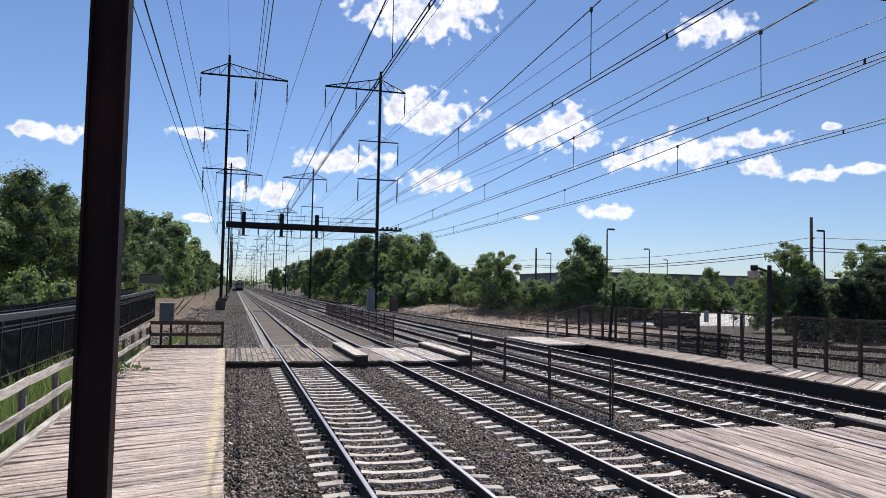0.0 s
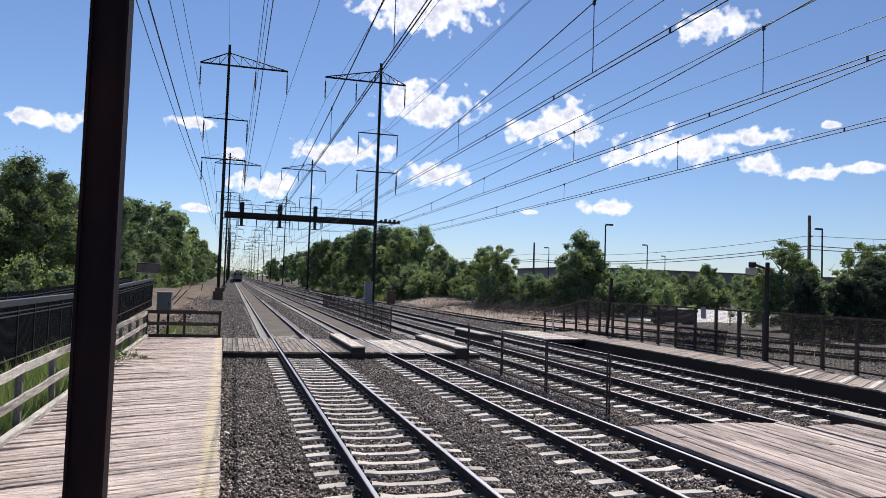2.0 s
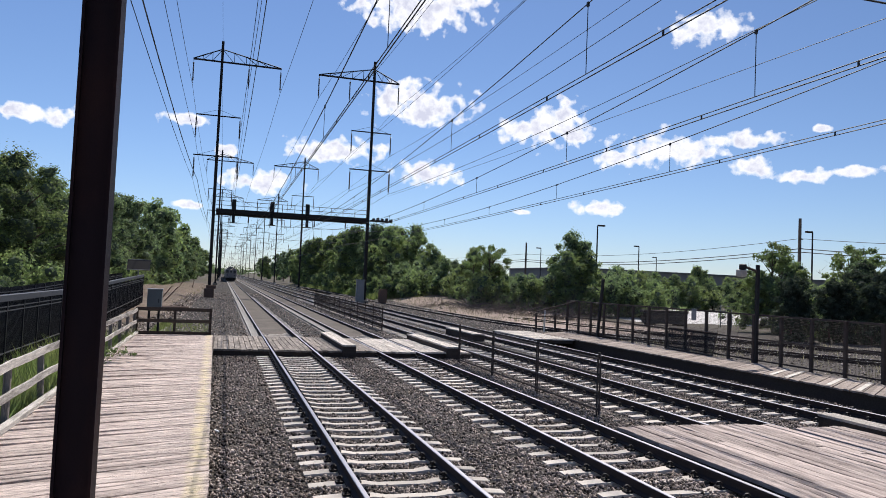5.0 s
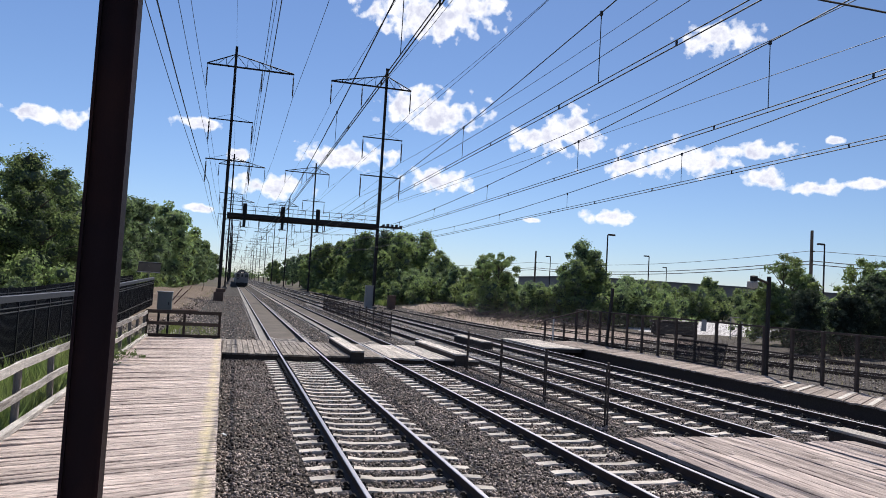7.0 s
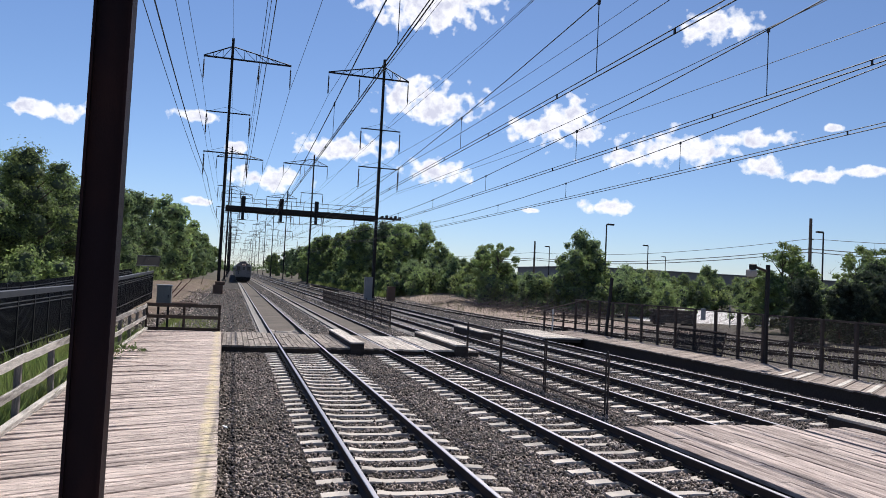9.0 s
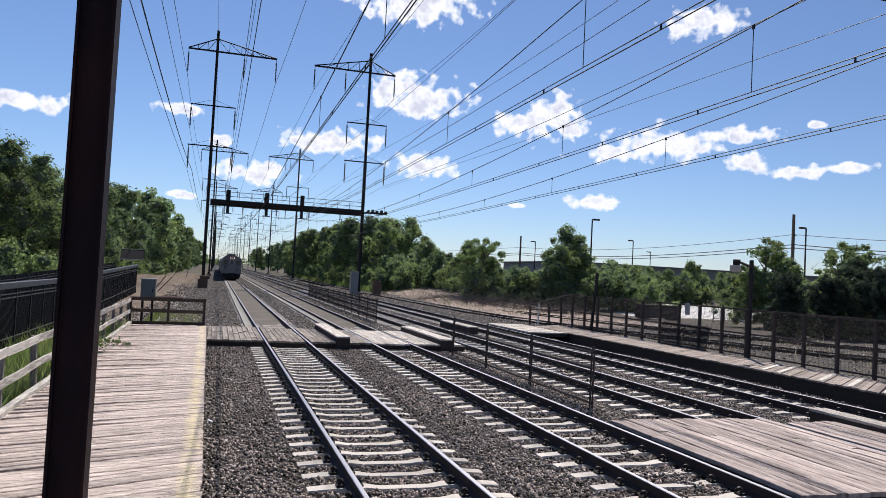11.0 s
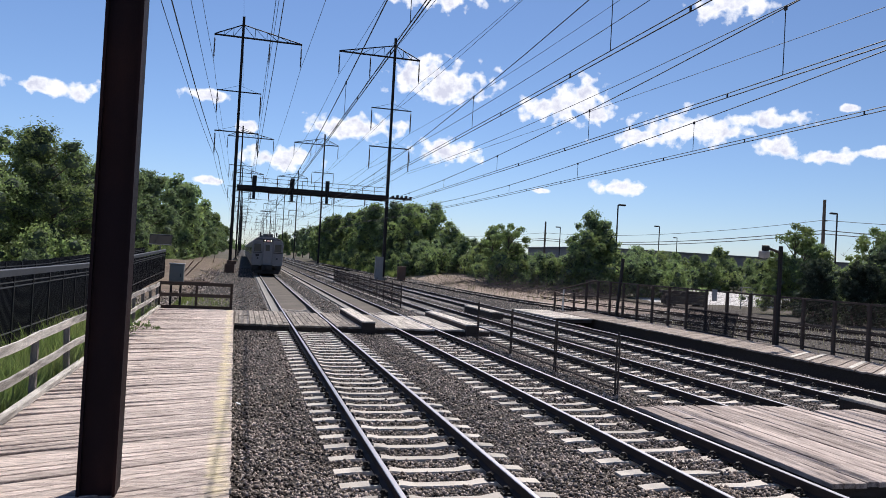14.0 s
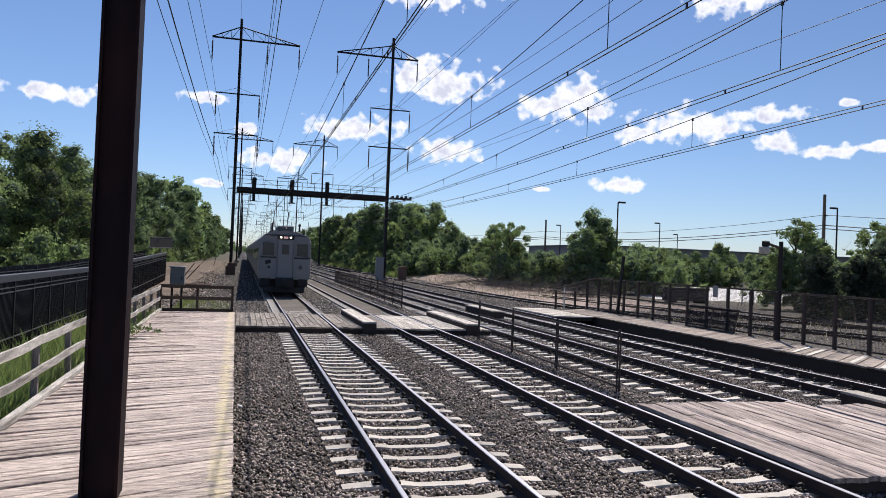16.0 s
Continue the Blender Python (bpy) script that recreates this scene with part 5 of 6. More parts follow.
trees([(5, 42.8, 50, 7.6), (5, 44.2, 51, 7.0), (4, 41.4, 50.5, 5.0), (0, 46.4, 52, 6.0), (4, 42.4, 49.5, 4.6), (5, 50.4, 50, 7.8), (5, 53.5, 51, 7.8), (0, 48.2, 47, 6.0), (1, 51.5, 45.5, 6.6), (0, 55.5, 46, 7.4), (4, 46.5, 45.5, 4.6)],
      "trees beyond the siding", "airy light green tree beyond the siding")
trees([(2, 72, 100, 6.9), (4, 64, 96, 5.2), (4, 78, 101, 5.4), (0, 56, 98, 6.0), (2, 84, 104, 5.6), (4, 90, 104, 5.0), (1, 60, 104, 6.2), (2, 68, 106, 5.8)],
      "trees in the car park", "small rounded tree in the car park")


# trees whose leaf colour carries the deep shade beyond the siding
SHADE_TREE = [tree_kind(31, 6, 2.1, 8200, 0.10, 0.02, M_SHADELEAF)]
for x, y, h in ((46.4, 45.5, 5.2), (48.6, 46.5, 6.0), (50.6, 46.8, 5.4), (47.6, 43.6, 4.2), (52.8, 47.5, 5.6), (49.6, 43.8, 4.0)):
    plant(SHADE_TREE, 0, x, y, h / 6, "tree", "dense green tree beyond the siding, leaves darkened as deep shade", "tree", "trees beyond the siding")


def shrubs(rows, group, label="dense green roadside shrub"):
    for k, x, y, h in rows:
        plant(SHRUBS, k, x, y, h / (3.0, 3.6, 2.2)[k], "shrub", label, "shrub", group)


shrubs([(random.randrange(3), 41.5 + 1.8 * k + random.uniform(-0.5, 0.5), 47 + random.uniform(-2.0, 3.5), random.uniform(2.6, 4.4)) for k in range(10)], "shrubs beyond the siding", "tall light green shrub beyond the siding")
for k in range(8):
    plant(SHADE_TREE, 0, 36.2 + 1.35 * k + random.uniform(-0.4, 0.4), 40 + random.uniform(-1.2, 1.5), random.uniform(3.7, 5.0) / 6, "tree", "dense green tree beyond the siding, leaves darkened as deep shade", "tree", "trees beyond the siding")
belt = []
for k in range(46):
    f = k / 45
    belt.append((random.randrange(3), 25.8 + 24 * f + random.uniform(-0.4, 0.8), 73 - 10 * f + random.uniform(-1.5, 3), random.uniform(2.5, 4.1)))
belt += [(random.randrange(3), 26.8 + random.uniform(0, 1.6), 77 + 2.4 * k, random.uniform(2.2, 3.6)) for k in range(10)]
belt = [b for b in belt if not 0.65 < b[1] / b[2] < 0.79]  # the gap that opens on the car park
belt += [(random.randrange(3), 22.6 + 0.8 * k + random.uniform(-0.4, 0.4), 96 + random.uniform(-3, 4), random.uniform(3.0, 4.6)) for k in range(8)]
shrubs(belt, "shrubs beyond the dirt bank")
shrubs([(random.randrange(3), 50 + 1.5 * k + random.uniform(-0.6, 0.6), 95 + random.uniform(-1.5, 4), random.uniform(3.0, 5.4)) for k in range(30)], "shrubs round the car park", "tall green shrub at the edge of the car park")
shrubs([(random.randrange(3), 20.6 + random.uniform(0, 2.4), 94 + k * 3.2 + random.uniform(-1.5, 1.5), random.uniform(1.6, 3.3)) for k in range(44)], "shrubs on the bank", "bright green shrub on the bank beside the outer track")
shrubs([(random.randrange(3), -10.4 - random.uniform(0, 3.0), 46 + k * 3.1 + random.uniform(-1, 1), random.uniform(2.0, 3.6)) for k in range(62)], "shrubs along the tree edge", "dense green undergrowth along the tree edge")
shrubs([(random.randrange(3), -15 - random.uniform(0, 8), 34 + k * 2.2, random.uniform(2.6, 4.0)) for k in range(14)], "shrubs along the tree edge", "dense green undergrowth along the tree edge")
shrubs([(random.randrange(3), 41 + random.uniform(0, 15), 43 + random.uniform(-3, 5), random.uniform(1.6, 2.8)) for k in range(22)], "shrubs beyond the siding", "low green shrub beyond the siding")


# ---- grass, brush ----
def blades(n, spots, zfun, lo, hi, width, r):
    """Bent blades of grass, two leaves of mesh each."""
    p = np.array([spots(r) for _ in range(n)])
    z = np.array([zfun(x, y) for x, y in p])
    b = np.concatenate([p, z[:, None]], 1)
    a = r.uniform(0, 2 * np.pi, n)
    side = np.stack([np.cos(a), np.sin(a), np.zeros(n)], 1) * (width * r.uniform(0.6, 1.3, n))[:, None]
    h = r.uniform(lo, hi, n)[:, None]
    bend = np.stack([r.normal(0, 0.22, n), r.normal(0, 0.22, n), np.zeros(n)], 1) * h
    up = np.array([0, 0, 1.0])
    v = np.stack([b - side, b + side, b + side * 0.7 + up * h * 0.6 + bend * 0.4, b - side * 0.7 + up * h * 0.6 + bend * 0.4,
                  b + up * h + bend * 1.2 + side * 0.1, b + up * h + bend * 1.2 - side * 0.1], 1)
    f = (np.arange(n)[:, None, None] * 6 + np.array([[0, 1, 2, 3], [3, 2, 4, 5]])[None]).reshape(-1, 4)
    return v.reshape(-1, 3), f


def grass(name, n, spots, zfun, lo, hi, width, material, label):
    v, f = blades(n, spots, zfun, lo, hi, width, rng)
    tagged(new(name, from_np(name, v, f, material)), label, "grass", kind="stuff")


grass("tall_grass", 9000, lambda r: (-3.3 - 1.9 * r.random() ** 1.4, r.uniform(7, 31)), lambda x, y: ground_z(x, y), 0.2, 0.95, 0.016, M_GRASS,
      "tall green reeds and grass between platform and fence")
grass("dry_grass", 2600, lambda r: (20.6 + r.random() * 9 * (0.3 + r.random()), r.uniform(52, 96)), lambda x, y: ground_z(x, y), 0.12, 0.5, 0.02, M_DRYG,
      "dry tan grass on the dirt bank")
grass("bank_grass", 9000, lambda r: (r.uniform(19.4, 23), 97 + 105 * r.random() ** 1.4), lambda x, y: ground_z(x, y), 0.3, 0.9, 0.035, M_GRASS,
      "green grass on the bank beside the outer track")
grass("verge_grass", 1800, lambda r: (r.uniform(-11, -3.2), r.uniform(60, 170)), lambda x, y: ground_z(x, y), 0.15, 0.5, 0.03, M_DRYG,
      "dry grass beside the dirt track")
grass("weeds", 2600, lambda r: (-3.2 + 2.6 * r.random() ** 1.6, r.uniform(33, 46)), lambda x, y: ground_z(x, y), 0.08, 0.4, 0.02, M_GRASS,
      "bright green weeds beyond the platform end")
grass("siding_weeds", 1500, lambda r: (r.uniform(21, 36), r.uniform(16, 38)), lambda x, y: ground_z(x, y), 0.06, 0.35, 0.016, M_DRYG,
      "dry weeds round the siding")


def dead_brush(x, y, s, seed):
    r = np.random.default_rng(seed)
    bm = bmesh.new()
    for _ in range(130):
        a = r.normal(size=3) * np.array([1.0, 0.6, 0.0]) * s
        d = np.array([r.normal() * 0.8, r.normal() * 0.5, abs(r.normal()) * 0.9 + 0.1]) * s
        rod(bm, a, a + d * 0.5, 0.013, 0.009, 4)
        rod(bm, a + d * 0.5, a + d + r.normal(size=3) * 0.25 * s, 0.009, 0.004, 4)
    for _ in range(3):
        a = r.normal(size=3) * np.array([1, 0.5, 0]) * s + np.array([0, 0, 0.3])
        rod(bm, a, a + np.array([r.uniform(1, 2), 0.2, 0.5]) * s, 0.07, 0.03, 6)
    b = new("dead_brush", mesh_of("dead_brush", bm, M_TWIG))
    b.matrix_basis = pose(x, y, ground_z(x, y))
    tagged(b, "tangled brown dead branches on the dirt bank", "brush", "brush piles", "stuff")


for k, (x, y, s) in enumerate(((22.8, 70, 1.3), (24.6, 67, 1.6), (26.2, 64, 1.7), (27.8, 63, 1.6), (29.4, 61, 1.5), (21.6, 76, 1.2), (30.8, 60, 1.3), (25.4, 66, 1.2), (28.6, 60, 0.9))):
    dead_brush(x, y, s * 0.8, 40 + k)

# a weed creeping over the platform's edge
bm = bmesh.new()
v, f = leaf_cloud([(0, 0, 0.25, 0.28), (0.25, 0.1, 0.3, 0.2), (0.5, 0.1, 0.28, 0.14), (0.75, 0.12, 0.22, 0.1)], 260, 0.045, rng)
wd = thing("creeping_weed", "green leafy weed creeping over the platform boards", "weed", at=pose(-3.0, 21.9, 0.1))
part("leaves", from_np("leaves", v, f, M_LEAF2), None, wd)
rod(bm, (-0.15, 0, -0.1), (0.4, 0.1, 0.28), 0.008, n=4)
rod(bm, (0.4, 0.1, 0.28), (0.95, 0.12, 0.18), 0.006, n=4)
part("stem", bm, M_BARK, wd)

M_TRAILER = mat("dusty_cream_paint", (0.72, 0.68, 0.63), 0.6, vary=0.12, scale=0.8, fine=9, bump=0.05)
M_WHITE = mat("white_paint", (0.82, 0.82, 0.82), 0.45, vary=0.06, scale=1, fine=12, bump=0.05)

# ---- siding behind the far platform ----
def siding(pts, label):
    """A curved track on dark wooden ties."""
    t = thing("siding_track", label, "railway track", "sidings")
    P = [Vector((x, y, 0)) for x, y in pts]
    fine_pts = []
    for a, b, c, d in zip([P[0] * 2 - P[1]] + P, P, P[1:], P[2:] + [P[-1] * 2 - P[-2]]):
        for k in range(8):
            u = k / 8
            fine_pts.append(0.5 * ((2 * b) + (c - a) * u + (2 * a - 5 * b + 4 * c - d) * u * u + (3 * b - a - 3 * c + d) * u ** 3))
    fine_pts.append(P[-1])
    for s in (-0.752, 0.752):
        bm = bmesh.new()
        prev = None
        for k, q in enumerate(fine_pts):
            d = (fine_pts[min(k + 1, len(fine_pts) - 1)] - fine_pts[max(k - 1, 0)]).normalized()
            n = Vector((d.y, -d.x, 0))
            c = q + n * s
            ring = [bm.verts.new((c + n * w).to_2d().to_3d() + Vector((0, 0, z + rise(q.y)))) for w, z in
                    ((-0.06, -0.22), (-0.06, -0.2), (-0.015, -0.18), (-0.035, -0.08), (-0.03, -0.05), (0.03, -0.05), (0.035, -0.08), (0.015, -0.18), (0.06, -0.2), (0.06, -0.22))]
            if prev:
                for j in range(9):
                    f = bm.faces.new((prev[j], prev[j + 1], ring[j + 1], ring[j]))
                    f.material_index = 1 if j == 4 else 0
            prev = ring
        part("rail", mesh_of("rail", bm, M_RAIL, M_RAILTOP), None, t)
    run = 0.0
    for a, b in zip(fine_pts, fine_pts[1:]):
        run += (b - a).length
        if run > 0.55:
            run = 0.0
            tie = part("tie", WTIE, None, t)
            tie.matrix_basis = pose(b.x, b.y, rise(b.y) - 0.2, 0, 0, math.degrees(math.atan2(-(b - a).x, (b - a).y)))


bm = bmesh.new()
box(bm, -1.25, 1.25, -0.11, 0.11, -0.18, 0.0, bevel=0.012)
WTIE = mesh_of("tie", bm, M_WOODT)
siding([(18.6, 175), (18.7, 130), (18.9, 88), (19.6, 60), (20.6, 49), (22.4, 41), (24.7, 35), (27.2, 29.5), (30, 24), (34, 17), (39, 10)], "rusty siding curving away behind the far platform")
siding([(24.5, 60), (26.6, 50), (29.4, 41), (32.2, 35), (35.5, 29), (39.5, 23), (45, 16)], "second rusty siding curving through weeds")

# ---- at the far platform ----
g = thing("loose_gate", "dark mesh gate panel leaning against the fence", "gate")
bm = bmesh.new()
for a, b in (((0, 0, 0), (0, 3.4, 0)), ((0, 0, 0.95), (0, 3.4, 0.95)), ((0, 0, 0), (0, 0, 0.95)), ((0, 3.4, 0), (0, 3.4, 0.95)), ((0, 1.7, 0), (0, 1.7, 0.95))):
    rod(bm, a, b, 0.03, n=6)
part("frame", bm, M_FENCE, g)
bm = bmesh.new()
for k in range(1, 110):
    rod(bm, (0, k * 0.031, 0), (0, k * 0.031, 0.95), 0.006, n=3)
for k in range(1, 33):
    rod(bm, (0, 0, k * 0.031), (0, 3.4, k * 0.031), 0.006, n=3)
tagged(part("mesh", bm, M_BLACK, g), kind="stuff")
g.matrix_basis = pose(19.42, 26.2, 0.13, 0, 14, 0)
sg = thing("notice_plate", "small blank white notice plate on the fence", "sign")
bm = bmesh.new()
box(bm, 19.66, 19.68, 27.68, 28.02, 1.5, 2.0, bevel=0.004)
part("plate", bm, M_GREY, sg)
pm = thing("timber_mast", "dark square timber mast at the fence", "mast")
bm = bmesh.new()
box(bm, -0.07, 0.07, -0.07, 0.07, -0.4, 3.25, pose(19.6, 36.3, 0, 0, 4.5, 0), bevel=0.012)
part("mast", bm, M_STEEL, pm)
bm = bmesh.new()
rod(bm, (19.6, 36.3, 2.6), (19.3, 36.1, 2.75), 0.03, n=6)
part("bracket", bm, M_STEEL, pm)
wp = thing("marker_post", "slim white marker post at the end of the far platform", "post")
bm = bmesh.new()
rod(bm, (18.68, 41.2, -0.4), (18.68, 41.2, 1.3), 0.05, n=8)
part("post", bm, M_TRAILER, wp)
bm = bmesh.new()
rod(bm, (18.68, 41.2, 1.3), (18.68, 41.2, 1.34), 0.055, 0.03, n=8)
part("cap", bm, M_WHITE, wp)
# white painted bars across the boards
M_PAINT = mat("worn_white_paint", (0.52, 0.475, 0.42), 0.8, vary=0.5, scale=4, fine=25, bump=0.2, world_space=True)
for y in (21.1, 20.4, 18.7, 17.6, 16.4):
    bm = bmesh.new()
    box(bm, -1.1, 1.1, -0.09, 0.09, 0, 0.004)
    for v in bm.verts:
        v.co.y += v.co.x * 0.75
    b = new("painted_bar", mesh_of("painted_bar", bm, M_PAINT))
    b.location = (18.35, y, 0.109)
    tagged(b, "worn white painted bar across the platform boards", "marking", "painted bars", "structure")

# ---- car park, street lamps, utility poles ----
def lot_lamp(x, y, h, turn):
    l = thing("street_lamp", "thin dark car park lamp with a flat head", "street lamp", "car park lamps", at=pose(x, y, ground_z(x, y), 0, 0, turn))
    bm = bmesh.new()
    rod(bm, (0, 0, 0), (0, 0, h), 0.10, 0.07, 8)
    part("pole", bm, M_STEEL, l)
    bm = bmesh.new()
    box(bm, 0.05, 0.85, -0.15, 0.15, h - 0.08, h + 0.1, bevel=0.04)
    rod(bm, (0, 0, h), (0.2, 0, h), 0.04, n=6)
    part("lamp_head", bm, M_STEEL, l)


for x, y, z, turn in ((37.5, 70.1, 9.45, 0), (59.3, 97.8, 9.45, 180), (80, 125.5, 9.45, 180), (52, 117.1, 9.45, 180), (57.2, 61.5, 9.45, 180), (70.2, 81.1, 9.45, 180)):
    lot_lamp(x, y, z - ground_z(x, y), turn)


def utility_pole(x, y, top):
    u = thing("utility_pole", "weathered wooden utility pole carrying cables", "utility pole", "utility poles", at=pose(x, y, ground_z(x, y)))
    bm = bmesh.new()
    rod(bm, (0, 0, -0.5), (0, 0, top - ground_z(x, y)), 0.24, 0.17, 9)
    part("pole", bm, M_BARK, u)
    for z in (2.5, 3.6):
        bm = bmesh.new()
        rod(bm, (-0.2, -0.2, top - z - ground_z(x, y)), (0.25, -0.25, top - z - ground_z(x, y)), 0.05, n=6)
        part("cable_bracket", bm, M_STEEL, u)


utility_pole(65.4, 72.3, 12.2)
utility_pole(61.8, 146.9, 12.2)
utility_pole(92, 30, 12.5)
for dz, r in ((2.4, 0.03), (3.6, 0.05), (4.0, 0.05)):
    for a, b in (((61.8, 146.9), (65.4, 72.3)), ((65.4, 72.3), (92, 30)), ((61.8, 146.9), (30, 235))):
        bm = bmesh.new()
        pts = [Vector((a[0] + (b[0] - a[0]) * k / 14, a[1] + (b[1] - a[1]) * k / 14, 12.2 - dz - 4 * 1.1 * (k / 14) * (1 - k / 14))) for k in range(15)]
        tube(bm, pts, r)
        tagged(new("utility_cable", mesh_of("utility_cable", bm, M_WIRE)), "black sagging cable between utility poles", "cable", "utility cables")


M_OLDTIE = mat("old_creosoted_timber", (0.095, 0.082, 0.074), 0.9, gloss=0.15, vary=0.4, scale=3, fine=30, bump=0.6, stretch=(1, 6, 6), rand=0.35)


def timber_stack(x0, x1, y, z):
    """Old ties piled in uneven layers on two bearers."""
    t = thing("timber_stack", "stack of old dark railway timbers beyond the siding", "timber stack")
    rr = random.Random(3)
    for x in (x0 + 0.6, x1 - 0.6):
        bm = bmesh.new()
        box(bm, x - 0.12, x + 0.12, y - 0.1, y + 1.5, z - 0.1, z + 0.3, bevel=0.01)
        part("bearer", bm, M_WOODT, t)
    for k in range(5):
        for j in range(5):
            bm = bmesh.new()
            a, b = x0 + rr.uniform(-0.1, 0.3), x1 - rr.uniform(-0.1, 0.5) * (1 + 0.3 * k)
            yy = y + j * 0.29 + rr.uniform(-0.02, 0.02)
            box(bm, a, b, yy, yy + 0.26, z + 0.3 + k * 0.235, z + 0.3 + k * 0.235 + 0.22, bevel=0.012)
            part("timber", bm, M_OLDTIE, t)


timber_stack(35.7, 39.8, 57.0, ground_z(37, 57) - 0.12)


def pipe_gate(x, y, w, h):
    """A narrow gate frame of pale tube with a brace."""
    g = thing("pipe_gate", "narrow pale steel gate frame beside the car park", "gate", at=pose(x, y, ground_z(x, y)))
    for a in (0.0, w):
        bm = bmesh.new()
        rod(bm, (a, 0, -0.3), (a, 0, h), 0.05, n=8)
        part("post", bm, M_GREY, g)
    for z in (0.35, 1.15, h - 0.06):
        bm = bmesh.new()
        rod(bm, (0, 0, z), (w, 0, z), 0.03, n=6)
        part("bar", bm, M_GREY, g)
    bm = bmesh.new()
    rod(bm, (0, 0, 0.35), (w, 0, 1.15), 0.025, n=6)
    part("brace", bm, M_GREY, g)


pipe_gate(43.2, 57.2, 1.2, 2.0)

M_WALL = mat("grey_warehouse_wall", (0.16, 0.16, 0.165), 0.8, vary=0.1, scale=0.05, fine=1.2, bump=0.1)
w = thing("warehouse", "long low grey warehouse behind the trees", "building")
bm = bmesh.new()
box(bm, 95, 205, 192, 240, 0, 8.6)
part("wall", bm, M_WALL, w)
bm = bmesh.new()
box(bm, 94.5, 205.5, 191.5, 240.5, 8.604, 9.0)
part("roof", bm, M_ROOF, w)
for k in range(12):
    bm = bmesh.new()
    box(bm, 98 + k * 9, 102 + k * 9, 191.9, 192.05, 1.2, 5.2)
    part("loading_door", bm, M_GREY, w)

# far woods that close the horizon
v, f = [], []
r = np.random.default_rng(9)
spots = []
for k in range(420):
    a = r.uniform(-1.0, 1.45)
    d = r.uniform(420, 700)
    x, y = d * math.sin(a), d * math.cos(a)
    if abs(x) < 24:
        x += 40 * (1 if x > 0 else -1)
    spots.append((x, y, r.uniform(3, 7), r.uniform(5, 9)))
for k in range(60):
    spots.append((r.uniform(-90, 90), r.uniform(850, 930), r.uniform(2, 7), r.uniform(6, 10)))
blob = [(x, y, z + rise(y), s) for x, y, z, s in spots]
v, f = leaf_cloud(blob, 32000, 1.3, r)
tagged(new("distant_woods", from_np("distant_woods", v, f, M_LEAF)), "distant dark green woods along the horizon", "woods", kind="stuff")

# ---- beside the near track, beyond the platform end ----
M_CAB = mat("dull_grey_paint", (0.125, 0.130, 0.125), 0.6, vary=0.2, scale=3, fine=25, bump=0.05)
c = thing("relay_cabinet", "grey steel relay cabinet on two legs beyond the platform end", "cabinet")
bm = bmesh.new()
box(bm, -3.27, -2.65, 36.2, 36.7, 0.82, 1.78, bevel=0.015)
part("body", bm, M_CAB, c)
bm = bmesh.new()
box(bm, -3.31, -2.61, 36.16, 36.74, 1.78, 1.83, bevel=0.01)
part("roof", bm, M_GREY, c)
bm = bmesh.new()
box(bm, -3.22, -2.70, 36.17, 36.2, 0.88, 1.72, bevel=0.006)
d = part("door", bm, M_CAB, c)
bm = bmesh.new()
box(bm, -2.78, -2.75, 36.14, 36.17, 1.2, 1.36)
part("handle", bm, M_STEEL, d)
for x in (-3.18, -2.76):
    bm = bmesh.new()
    box(bm, x - 0.05, x + 0.05, 36.4, 36.5, -0.5, 0.82)
    part("leg", bm, M_STEEL, c)
bm = bmesh.new()
box(bm, -2.9, -1.5, 36.8, 42.5, -0.6, -0.30, bevel=0.03)
tagged(new("drain_slab", mesh_of("drain_slab", bm, M_CONC2)), "pale concrete drain slab among weeds", "slab", kind="structure")
M_CULVERT = mat("rusty_culvert_steel", (0.055, 0.035, 0.028), 0.9, gloss=0.1, vary=0.3, scale=2, fine=15, bump=0.4)
cu = thing("culvert_head", "rusty steel culvert head sunk in the dirt", "culvert")
for x0, x1, z0, z1 in ((-4.7, -2.4, -0.1, 0.04), (-4.7, -4.5, -0.6, -0.1), (-2.6, -2.4, -0.6, -0.1)):
    bm = bmesh.new()
    box(bm, x0, x1, 58.6, 60.6, z0, z1, bevel=0.02)
    part("plate", bm, M_CULVERT, cu)
bm = bmesh.new()
box(bm, -4.5, -2.6, 60.3, 60.5, -0.6, -0.1)
part("back_wall", bm, M_CULVERT, cu)
M_PED = mat("rusty_concrete", (0.15, 0.095, 0.07), 0.9, vary=0.25, scale=1, fine=12, bump=0.4)
pd = thing("pole_pedestal", "rust-brown concrete pedestal under the catenary pole", "pedestal")
bm = bmesh.new()
box(bm, -2.05, -0.95, 89.2, 90.7, -0.6, 0.95, bevel=0.04)
part("block", bm, M_PED, pd)
bm = bmesh.new()
box(bm, -1.85, -0.75, 89.3, 90.6, 0.95, 1.35, bevel=0.04)
part("cap", bm, M_PED, pd)
for x0, x1, z1, m, lab in ((15.3, 16.2, 2.65, M_GREY, "tall grey signal cabinet beside the catenary pole"), (18.1, 19.0, 1.62, M_PED, "rust-brown equipment box beside the outer track")):
    c = thing("signal_cabinet", lab, "cabinet")
    bm = bmesh.new()
    box(bm, x0, x1, 87.6, 88.4, -0.3, z1, bevel=0.02)
    part("body", bm, m, c)
    bm = bmesh.new()
    box(bm, x0 - 0.04, x1 + 0.04, 87.55, 88.45, z1, z1 + 0.06, bevel=0.01)
    part("lid", bm, m, c)
    bm = bmesh.new()
    box(bm, x0 + 0.06, x1 - 0.06, 87.57, 87.6, 0.1, z1 - 0.08, bevel=0.006)
    part("door", bm, m, c)
sp = thing("solar_panel", "small solar panel on a thin pole beyond the iron fence", "solar panel")
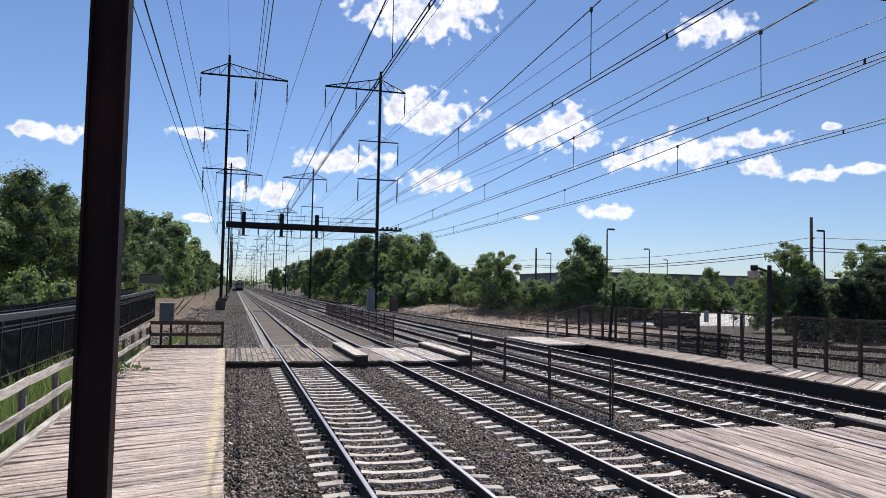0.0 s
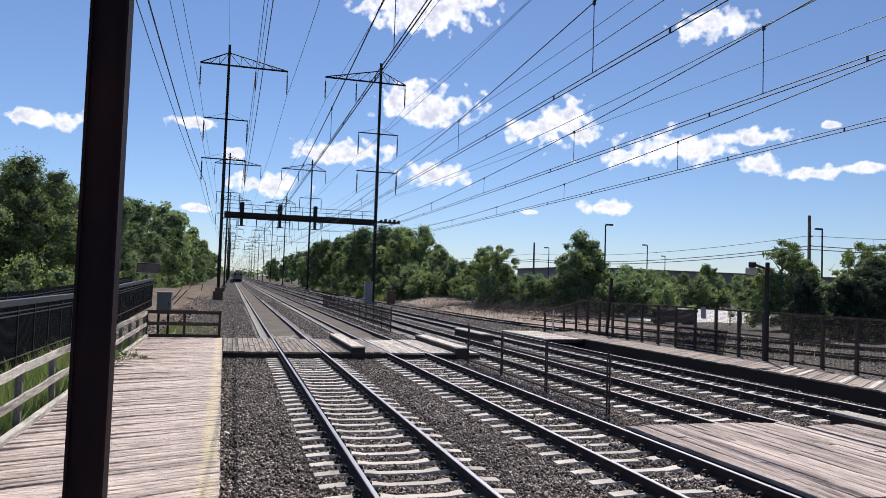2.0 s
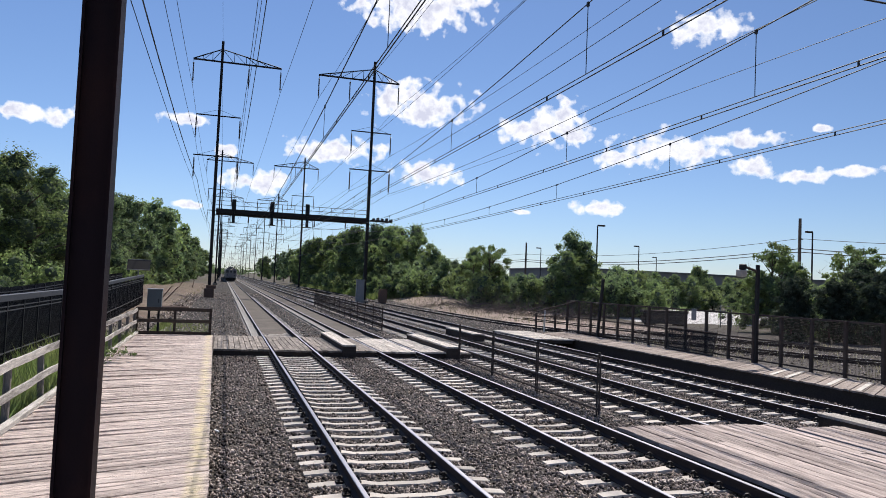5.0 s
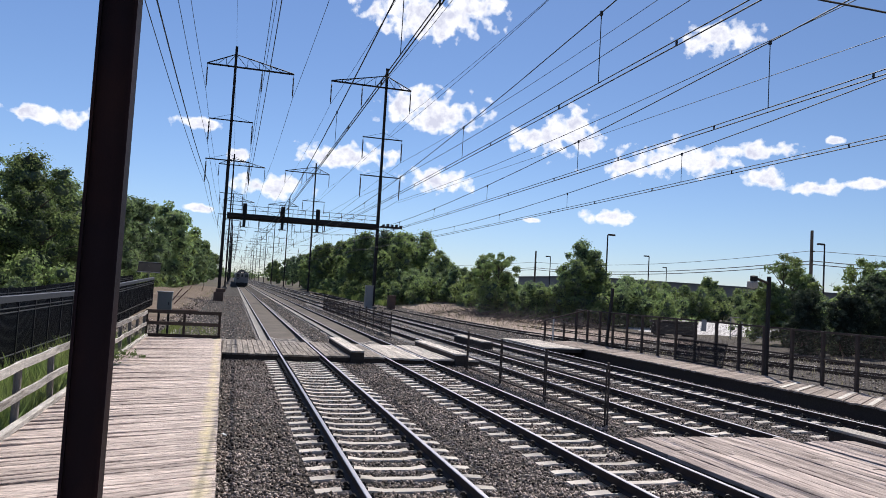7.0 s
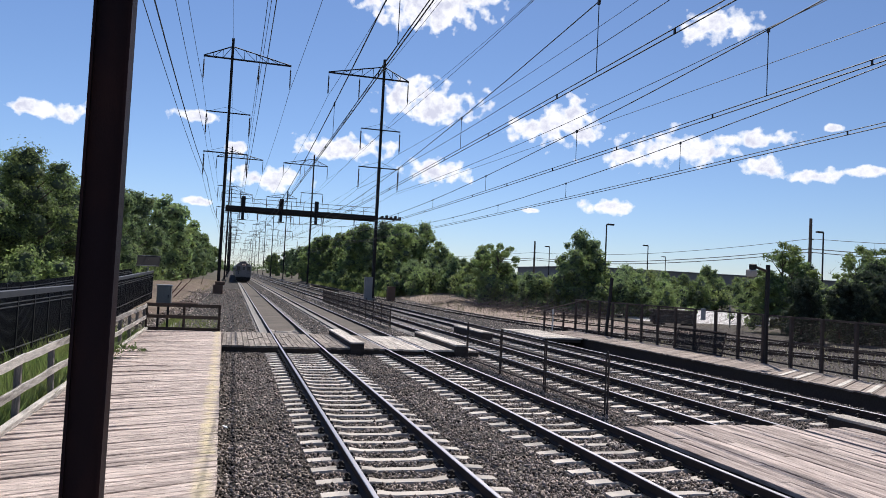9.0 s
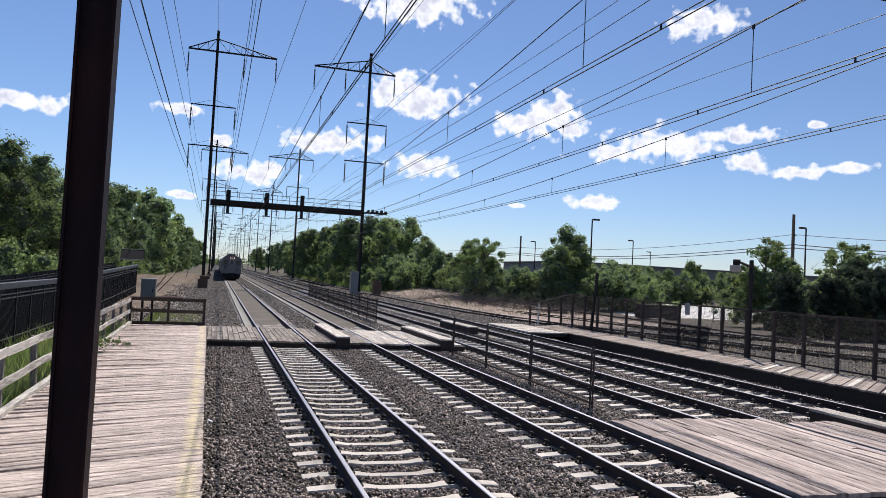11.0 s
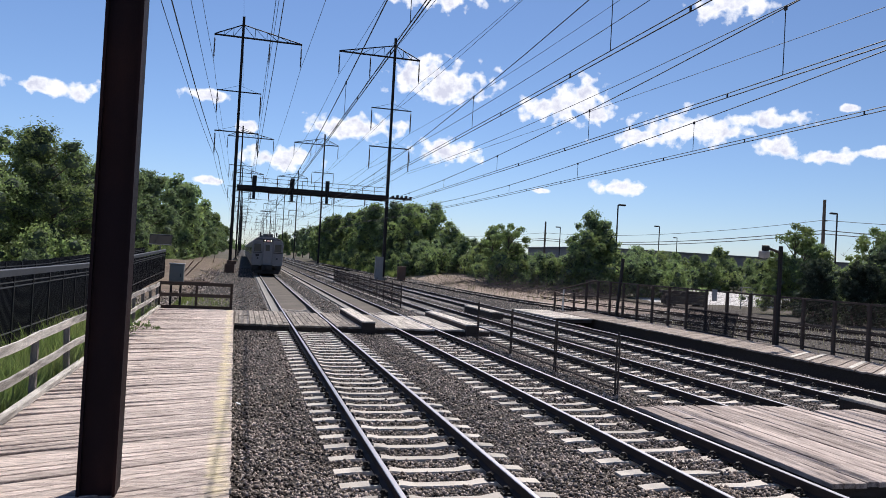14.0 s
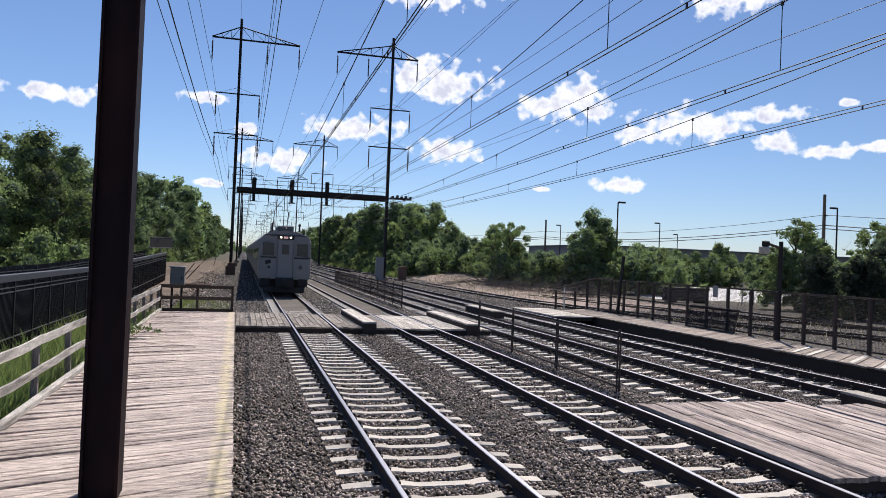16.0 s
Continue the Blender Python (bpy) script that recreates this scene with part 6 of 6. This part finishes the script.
bm = bmesh.new()
rod(bm, (-6.5, 63.5, -0.4), (-6.5, 63.5, 3.2), 0.05, n=8)
part("pole", bm, M_GREY, sp)
bm = bmesh.new()
box(bm, -0.85, 0.85, -0.5, 0.5, -0.02, 0.02, pose(-6.5, 63.4, 3.1, 50, 0, 0))
part("panel", bm, M_STEEL, sp)
bm = bmesh.new()
box(bm, -0.88, 0.88, 0.5, 0.54, -0.03, 0.03, pose(-6.5, 63.4, 3.1, 50, 0, 0))
box(bm, -0.88, 0.88, -0.54, -0.5, -0.03, 0.03, pose(-6.5, 63.4, 3.1, 50, 0, 0))
part("frame", bm, M_GREY, sp)
cb = thing("concrete_barrier", "pale concrete barrier behind the iron fences", "barrier")
bm = bmesh.new()
box(bm, -10.3, -9.8, 41.5, 47.5, -0.5, 1.38, bevel=0.06)
part("block", bm, M_CONC2, cb)
for k, (x, y, t_) in enumerate(((-5.2, 66, 35), (-4.9, 66.5, 40), (-6.5, 120, 30), (-4.5, 118, 12))):
    bm = bmesh.new()
    rod(bm, (0, 0, -0.4), (0, 0, 2.0 if k < 2 else 1.6), 0.045, n=6)
    s = new("marker_stake", mesh_of("marker_stake", bm, M_PED))
    s.matrix_basis = pose(x, y, ground_z(x, y), 0, t_, 0)
    tagged(s, "rusty steel stake leaning in the dirt", "stake", "leaning stakes")

bm = bmesh.new()
box(bm, -0.05, 0.05, -0.035, 0.035, 0.0, 0.03, pose(0.02, 13.95, -0.2, 10, 20, 30), bevel=0.012)
tagged(new("litter", mesh_of("litter", bm, M_WHITE)), "small crumpled white litter on the ballast", "litter")

platform_boards()
crossing(-0.28, 1.74, 27.0, 33.0, 0.02, 0.2, M_PLANKC, "grey timber crossing boards level with the rails", False, 3)
crossing(1.87, 3.22, 27.0, 33.0, 0.01, 0.19, M_PLANKC, "grey timber crossing boards between the rails", False, 3)
crossing(3.38, 5.6, 27.0, 33.0, 0.02, 0.2, M_PLANKC, "grey timber crossing boards between two tracks", False, 3)
crossing(5.74, 7.09, 27.0, 33.0, 0.01, 0.19, M_KERB, "pale timber crossing boards between the rails", False, 2)
crossing(7.25, 9.3, 27.0, 33.0, 0.02, 0.2, M_KERB, "pale timber crossing boards beside the track", False, 2)
crossing(7.3, 10.95, 7.8, 12.7, 0.045, 0.185, M_PLANKY, "weathered timber deck of long boards between the tracks", False, 2)
crossing(11.1, 13.2, 7.8, 12.4, 0.03, 0.185, M_PLANKY, "weathered timber deck between the outer tracks", False)
crossing(15.0, 17.2, 34.2, 40.2, 0.08, 0.25, M_KERB, "weathered timber deck joining the far platform")
FARB = []
for _ in range(6):
    me = board_mesh("plank", 2.45, 0.205, 0.05, M_PLANKR, 0.006)
    for v in me.vertices:
        v.co.y += v.co.x * 0.75
    FARB.append(me)
y = 1.0
while y < 39.2:
    p = part("plank", random.choice(FARB), None, platr)
    p.location = (18.36 + random.uniform(-0.04, 0.04), y, 0.1 + random.uniform(-0.006, 0.005))
    y += 0.215

motions()
